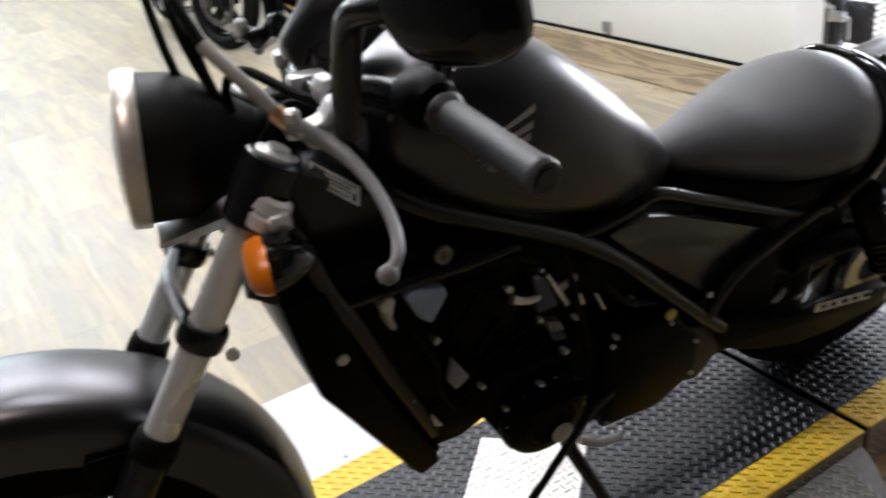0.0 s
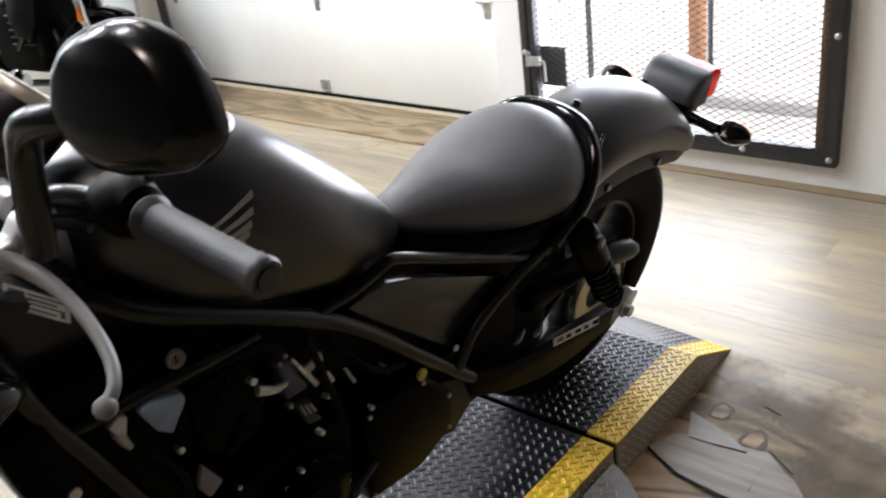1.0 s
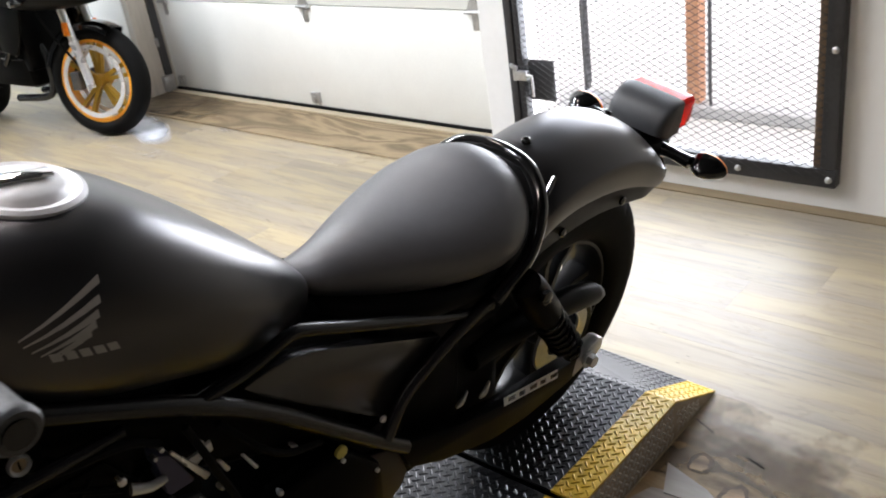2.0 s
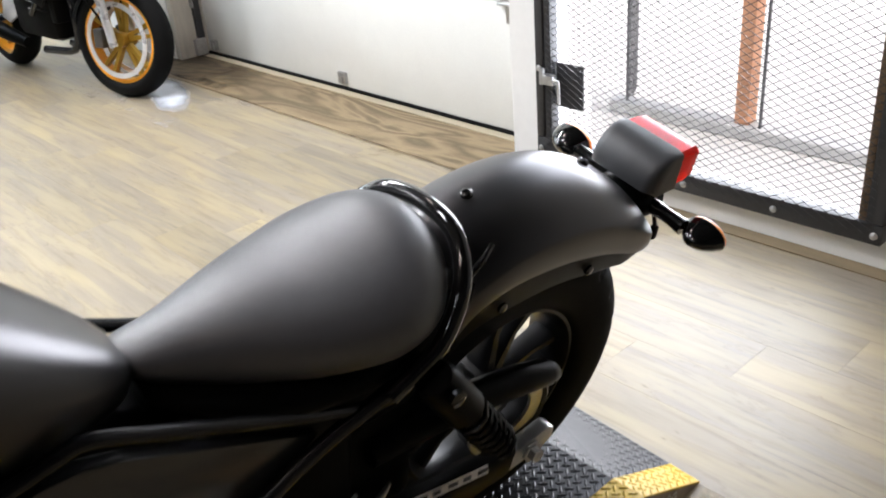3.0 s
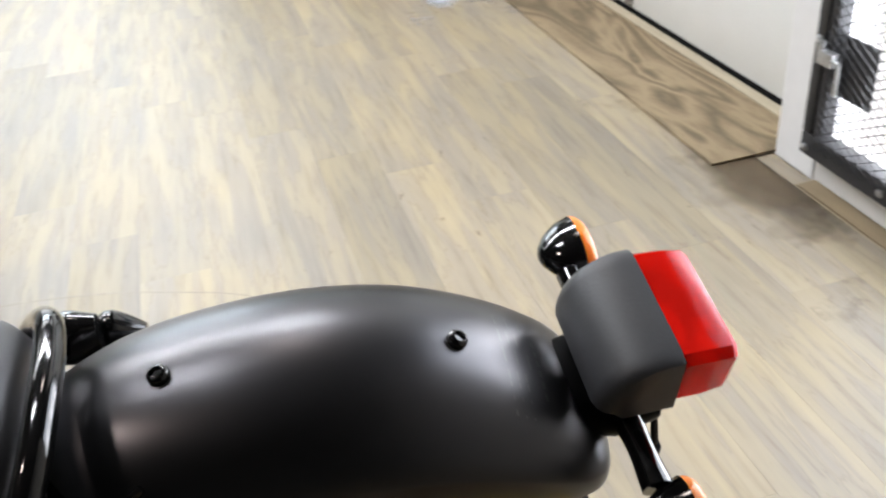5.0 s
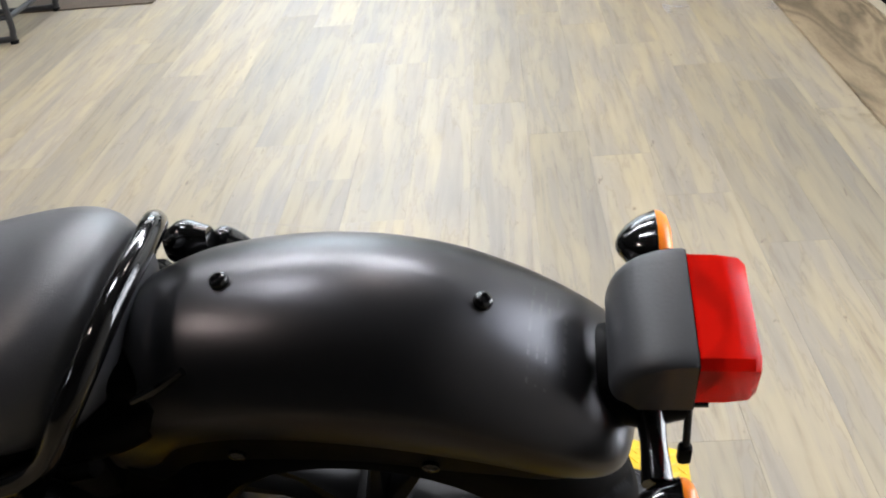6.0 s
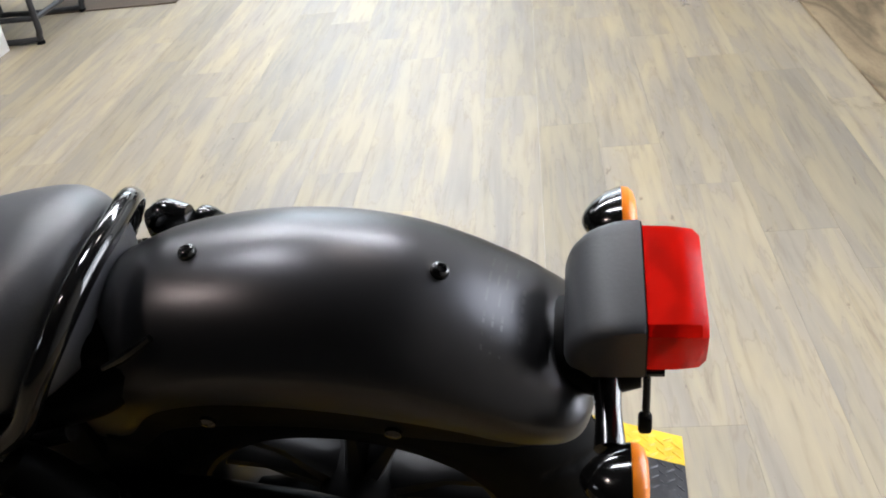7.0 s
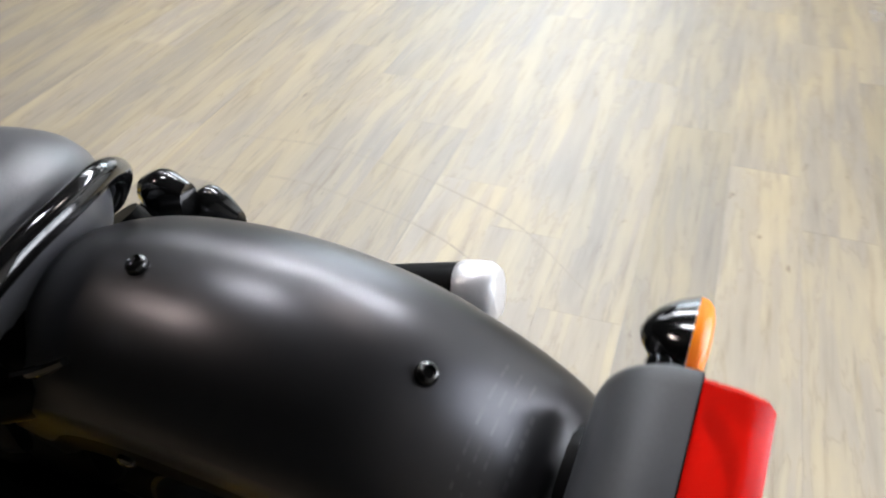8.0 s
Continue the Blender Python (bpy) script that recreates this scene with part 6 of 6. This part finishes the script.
        part("coolant_hose", tube([(base - 0.37, sy * 0.15, 0.60), (base - 0.44, sy * 0.185, 0.52), (base - 0.56, sy * 0.185, 0.42)], 0.014, 10, 4), GLOSSB, eng)
        part("engine_bolt", lathe([(0, 0.010), (0.006, 0.009), (0.006, 0)], 10, (0.64, sy * 0.17, 0.56), (0, sy, 0)), ALLOY, eng)
    part("engine_cover", lathe([(0.15, 0), (0.15, 0.09), (0.18, 0.085), (0.19, 0)], 24, (0.72, 0, 0.38)), ALLOY, b, "bare alloy engine cover")
    part("radiator", box(base - 0.40, base - 0.34, -0.16, 0.16, 0.38, 0.70, 0.01), PLASTIC, b)
    part("fuel_tank", body([(base - 0.28, 0.08, 0.95, 0.82, 0.88, 0), (base - 0.36, 0.15, 1.03, 0.78, 0.90, 0), (base - 0.55, 0.16, 1.04, 0.74, 0.88, 0), (base - 0.75, 0.10, 0.93, 0.72, 0.82, 0), (base - 0.82, 0.06, 0.87, 0.74, 0.81, 0)], 24, 4), bodym, b)
    part("seat", body([(base - 0.78, 0.07, 0.84, 0.76, 0.80, 0), (0.4, 0.14, 0.84, 0.74, 0.79, 0), (0.1, 0.12, 0.90, 0.80, 0.85, 0), (-0.18, 0.07, 0.93, 0.86, 0.90, 0)], 20, 4), VINYL, b)
    part("tail_cowl", body([(0.25, 0.09, 0.82, 0.68, 0.76, 0), (0.0, 0.09, 0.87, 0.72, 0.8, 0), (-0.25, 0.05, 0.90, 0.82, 0.86, 0)], 20, 3), bodym, b)
    part("muffler", tube([(0.5, -0.13, 0.22), (0.25, -0.17, 0.28), (-0.1, -0.2, 0.36)], [0.03, 0.045, 0.038], 16, 3), PLASTIC, b)
    part("rear_hugger", body([(0.36, 0.06, 0.62, 0.50, 0.56, 0), (0.15, 0.08, 0.66, 0.60, 0.63, 0), (-0.2, 0.08, 0.60, 0.54, 0.57, 0)], 16, 3), PLASTIC, b)
    part("stand", tube([(0.5, 0.12, 0.30), (0.52, 0.26, 0.012)], 0.012, 8), FRAMEB, b)
    if fairing:
        part("nose_fairing", fx(body([(base + 0.16, 0.06, 0.92, 0.80, 0.86, 0), (base + 0.05, 0.2, 1.02, 0.72, 0.88, 0), (base - 0.2, 0.24, 1.06, 0.66, 0.86, 0), (base - 0.3, 0.22, 1.0, 0.7, 0.85, 0)], 24, 3)), bodym, b)
        for sy in (1, -1):
            part("side_fairing", prism([(base - 0.18, 0.74), (base - 0.22, 0.40), (base - 0.45, 0.20), (base - 0.85, 0.18), (base - 0.80, 0.34), (base - 0.5, 0.62), (base - 0.4, 0.80)], sy * 0.17, sy * 0.19, "y", 0.006), accent, b)
            part("rim_stripe", fx(lathe([(sy * 0.046, 0.226), (sy * 0.047, 0.236), (sy * 0.045, 0.236)], 40, (base, 0, 0.30))), REDP, b, "red rim stripe")
    else:
        cowl = part("front_fairing", body([(base + 0.25, 0.17, 0.95, 0.755, 0.85, 0), (base + 0.21, 0.25, 1.02, 0.73, 0.86, 0), (base + 0.08, 0.315, 1.12, 0.71, 0.86, 0), (base - 0.12, 0.325, 1.18, 0.70, 0.87, 0), (base - 0.36, 0.27, 1.12, 0.71, 0.86, 0), (base - 0.42, 0.20, 1.06, 0.73, 0.86, 0)], 28, 3), PLASTIC, b)
        part("lamp_glass", body([(base + 0.262, 0.08, 0.915, 0.815, 0.865, 0), (base + 0.24, 0.14, 0.93, 0.79, 0.86, 0), (base + 0.18, 0.10, 0.95, 0.83, 0.89, 0)], 20, 2), PLASTIC, cowl)
        for sy in (1, -1):
            part("turn_signal", tube([(base + 0.08, sy * 0.30, 0.80), (base + 0.09, sy * 0.35, 0.80), (base + 0.09, sy * 0.39, 0.80)], [0.009, 0.022, 0.016], 10), GLOSSB, cowl)
            part("brake_hose", tube([(base - 0.02, sy * 0.05, 0.36), (base - 0.14, sy * 0.12, 0.62), (base - 0.20, sy * 0.12, 0.76)], 0.006, 8), RUBBER, b, "black brake hose")
            part("side_cowl", prism([(base - 0.16, 0.78), (base - 0.28, 0.56), (base - 0.36, 0.48), (base - 0.50, 0.50), (base - 0.52, 0.62), (base - 0.42, 0.80)], sy * 0.195, sy * 0.21, "y", 0.005), ENGB, b)
            part("radiator_cowl", prism([(base - 0.30, 0.82), (base - 0.28, 0.62), (base - 0.42, 0.46), (base - 0.52, 0.70)], sy * 0.17, sy * 0.19, "y", 0.006), bodym, b)
    return b


parked_bike("motorcycle", "black naked motorcycle with orange wheels parked near the overhead door", (2.668, 4.515), (2.57, 5.87), 20, (ORIM, GOLD, GLOSSB, GLOSSB))
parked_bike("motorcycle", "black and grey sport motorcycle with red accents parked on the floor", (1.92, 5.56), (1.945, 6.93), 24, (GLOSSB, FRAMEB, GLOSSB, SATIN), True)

# ---- bench frame and white post ----
bench = thing("bench", "low black tubular steel bench frame standing on the floor", "bench", pose(-0.49, 4.14, 0))
for y in (0.0, 0.495):
    part("leg_loop", tube([(0.0, y, 0.45), (0.0, y, 0.12), (-0.008, y, 0.045), (-0.05, y, 0.02), (-0.42, y, 0.02), (-0.47, y, 0.06), (-0.47, y, 0.45)], 0.015, 10, 4), BLACKSTEEL, bench)
    part("foot_cap", lathe([(0, 0.02), (0.014, 0.02), (0.016, 0)], 14, (-0.012, y, 0.0), (0, 0, 1)), RUBBER, bench)
    part("side_bar", tube([(0.0, y, 0.125), (-0.47, y, 0.125)], 0.013, 10), BLACKSTEEL, bench)
part("cross_bar", tube([(0.0, 0.0, 0.125), (0.0, 0.495, 0.125)], 0.013, 10), BLACKSTEEL, bench)
part("seat_board", box(-0.52, 0.05, -0.10, 0.60, 0.455, 0.49, 0.008), BLACKSTEEL, bench)
tagged(link_mesh("white_post", box(-0.74, -0.632, 3.968, 4.075, 0, 1.1, 0.004), TRIMW), "white painted square post standing on the floor", "post")
# thin dark sheet added in place of shade on the floor past the bench
tagged(link_mesh("shade_sheet", box(-0.72, 0.02, 4.62, 5.30, 0.0005, 0.008, 0.003), SHADEB), "dark brown sheet painted as shade on the floor beside the bench", "mat")

# ---- torn floor beside the lift ----


def ragged(poly, z0, z1, seed, amount=0.012, step=0.03):
    rnd = random.Random(seed)
    out = []
    for (ax, ay), (bx, by) in zip(poly, poly[1:] + poly[:1]):
        n = max(1, int(math.hypot(bx - ax, by - ay) / step))
        for i in range(n):
            t = i / n
            out.append((ax + (bx - ax) * t + rnd.uniform(-amount, amount), ay + (by - ay) * t + rnd.uniform(-amount, amount)))
    return prism(out, z0, z1, "z")


ramp_stain_shade = tagged(link_mesh("ramp_stain_shade", box(2.975, 3.31, 4.02, 4.985, 0.0095, 0.0124), STAINSHADE, smooth=0), "dark dirt and painted bike shadow on the plywood ramp", "stain", "", "structure")
# painted pool of daylight, a thin sheet over the planks
pale = tagged(link_mesh("light_patch", box(2.50, 2.955, 3.72, 4.98, 0.0002, 0.0006), LIGHTP, smooth=0), "bluish daylight painted on the vinyl planks beside a parked wheel", "floor patch", "", "structure")
tagged(link_mesh("floor_grime", box(2.80, X_WALL - 0.065, 1.45, 2.95, 0.0001, 0.0003), GRIME, smooth=0), "brown grime on the planks beside the door pier", "stain", "", "structure")
torn = tagged(new("floor_damage"), "torn vinyl floor with bare stained plywood beside the lift", "floor", "", "structure")
part("dirty_patch", box(1.08, 2.06, 0.10, 0.689, 0.0001, 0.0003), WORNP, torn, "dirty worn wood-look vinyl", smooth=0)
part("bare_plywood", ragged([(1.28, 0.688), (1.60, 0.688), (1.59, 0.655), (1.56, 0.59), (1.552, 0.54), (1.545, 0.497), (1.53, 0.42), (1.46, 0.34), (1.26, 0.30)], 0.0004, 0.0018, 3, 0.006), SUBFLOOR, torn, "stained bare plywood", smooth=0)
part("torn_sheet", ragged([(1.606, 0.688), (1.685, 0.655), (1.70, 0.60), (1.71, 0.52), (1.72, 0.455), (1.66, 0.38), (1.60, 0.33), (1.50, 0.34), (1.535, 0.42), (1.543, 0.497), (1.547, 0.543), (1.553, 0.591), (1.584, 0.653)], 0.0018, 0.0046, 5, 0.003), TORN, torn, "curled grey torn vinyl", smooth=0)
part("torn_flap", prism([(1.772, 0.664), (1.735, 0.552), (1.698, 0.497), (1.687, 0.58), (1.684, 0.628)], 0.002, 0.0065, "z"), TORNW, torn, "pale lifted vinyl flap", smooth=0)
for cx, cy, r, sd in ((1.81, 0.605, 0.030, 1), (1.745, 0.502, 0.034, 2)):
    def blob(q, w):
        return [(cx + r * q * 1.12 * math.cos(a) * (1 + w * math.sin(3 * a + sd)), cy + r * q * math.sin(a) * (1 + w * math.cos(2 * a))) for a in (2 * math.pi * k / 14 for k in range(14))]
    part("spot_rim", ragged(blob(1.05, 0.16), 0.0004, 0.0012, sd, 0.004, 0.012), RIMD, torn, "dark worn rim", smooth=0)
    part("bare_spot", ragged(blob(0.74, 0.2), 0.0012, 0.0020, sd + 7, 0.004, 0.012), SUBFLOOR, torn, "bare stained spot", smooth=0)
TEARS = ([(1.605, 0.690), (1.586, 0.655), (1.556, 0.593), (1.549, 0.543), (1.543, 0.497), (1.535, 0.42)], [(1.687, 0.626), (1.688, 0.579), (1.697, 0.50)], [(1.584, 0.446), (1.625, 0.45), (1.664, 0.448)], [(1.726, 0.459), (1.70, 0.42), (1.678, 0.388)], [(1.946, 0.681), (1.935, 0.655), (1.921, 0.628)], [(1.879, 0.531), (1.872, 0.51), (1.863, 0.486)])
for k, line in enumerate(TEARS):
    w = (0.0042, 0.0040, 0.0020, 0.0022, 0.0018, 0.0024)[k]
    low = [(x + w, y) for x, y in line]
    high = [(x - w, y) for x, y in line[::-1]]
    z0 = 0.0047 if k < 4 else 0.0004
    part("crack", ragged(low + high, z0, z0 + 0.0004, k + 20, 0.0009, 0.02), RUBBER, torn, smooth=0)

for line in ([(0.728, 2.295), (0.97, 2.318), (1.21, 2.275), (1.40, 2.205), (1.59, 2.108), (1.787, 1.91)], [(0.696, 2.103), (0.87, 2.122), (1.035, 2.118), (1.31, 2.049), (1.482, 1.96), (1.58, 1.86)]):
    pts = [(q[0], q[1]) for q in smooth_rows(line, 5)]
    part("tyre_scuff", prism([(x, y - 0.002) for x, y in pts] + [(x, y + 0.002) for x, y in pts[::-1]], 0.0001, 0.0004, "z"), SCUFF, torn, "thin dark tyre scuff", smooth=0)

# ---- vinyl planks ----
floor = tagged(new("floor"), "tan and grey wood-look vinyl plank floor", "floor", "", "structure")
PW, PL = 0.184, 1.22


def plank_mesh():
    bm = box(0.0002, PW - 0.0002, 0.0002, PL - 0.0002, -0.012, 0.0, 0.0)
    top = [e for e in bm.edges if all(v.co.z > -0.001 for v in e.verts)]
    bmesh.ops.bevel(bm, geom=top, offset=0.00012, segments=1, affect="EDGES")
    me = bpy.data.meshes.new("plank")
    bm.to_mesh(me)
    bm.free()
    me.materials.append(PLANK)
    return me


plank_me = plank_mesh()
far_v, far_f = [], []
for i in range(45):
    x = X_WALL - 0.002 - (i + 1) * PW
    off = (i * 0.47 + 0.31 * (i % 3)) % 1 * PL
    for j in range(-4, 10):
        y = j * PL - off + 0.12
        if y > 10.4 or y + PL < -3.5 or x < -5.0:
            continue
        if x > -1.5 and -1.5 < y < 7.0:
            ob = new("plank", plank_me)
            ob.parent, ob.location = floor, (x, y, 0)
        else:
            k = len(far_v)
            x0, x1, y0, y1 = x + 0.0002, x + PW - 0.0002, max(y + 0.0003, -3.5), min(y + PL - 0.0003, 10.5)
            far_v += [(x0, y0, 0), (x1, y0, 0), (x1, y1, 0), (x0, y1, 0), (x0, y0, -0.012), (x1, y0, -0.012), (x1, y1, -0.012), (x0, y1, -0.012)]
            far_f += [(k, k + 1, k + 2, k + 3), (k, k + 4, k + 5, k + 1), (k + 1, k + 5, k + 6, k + 2), (k + 2, k + 6, k + 7, k + 3), (k + 3, k + 7, k + 4, k)]
far_me = bpy.data.meshes.new("far_planking")
far_me.from_pydata(far_v, [], far_f)
far_me.materials.append(PLANK)
far = new("far_planking", far_me)
far.parent = floor
far["kind"] = "stuff"
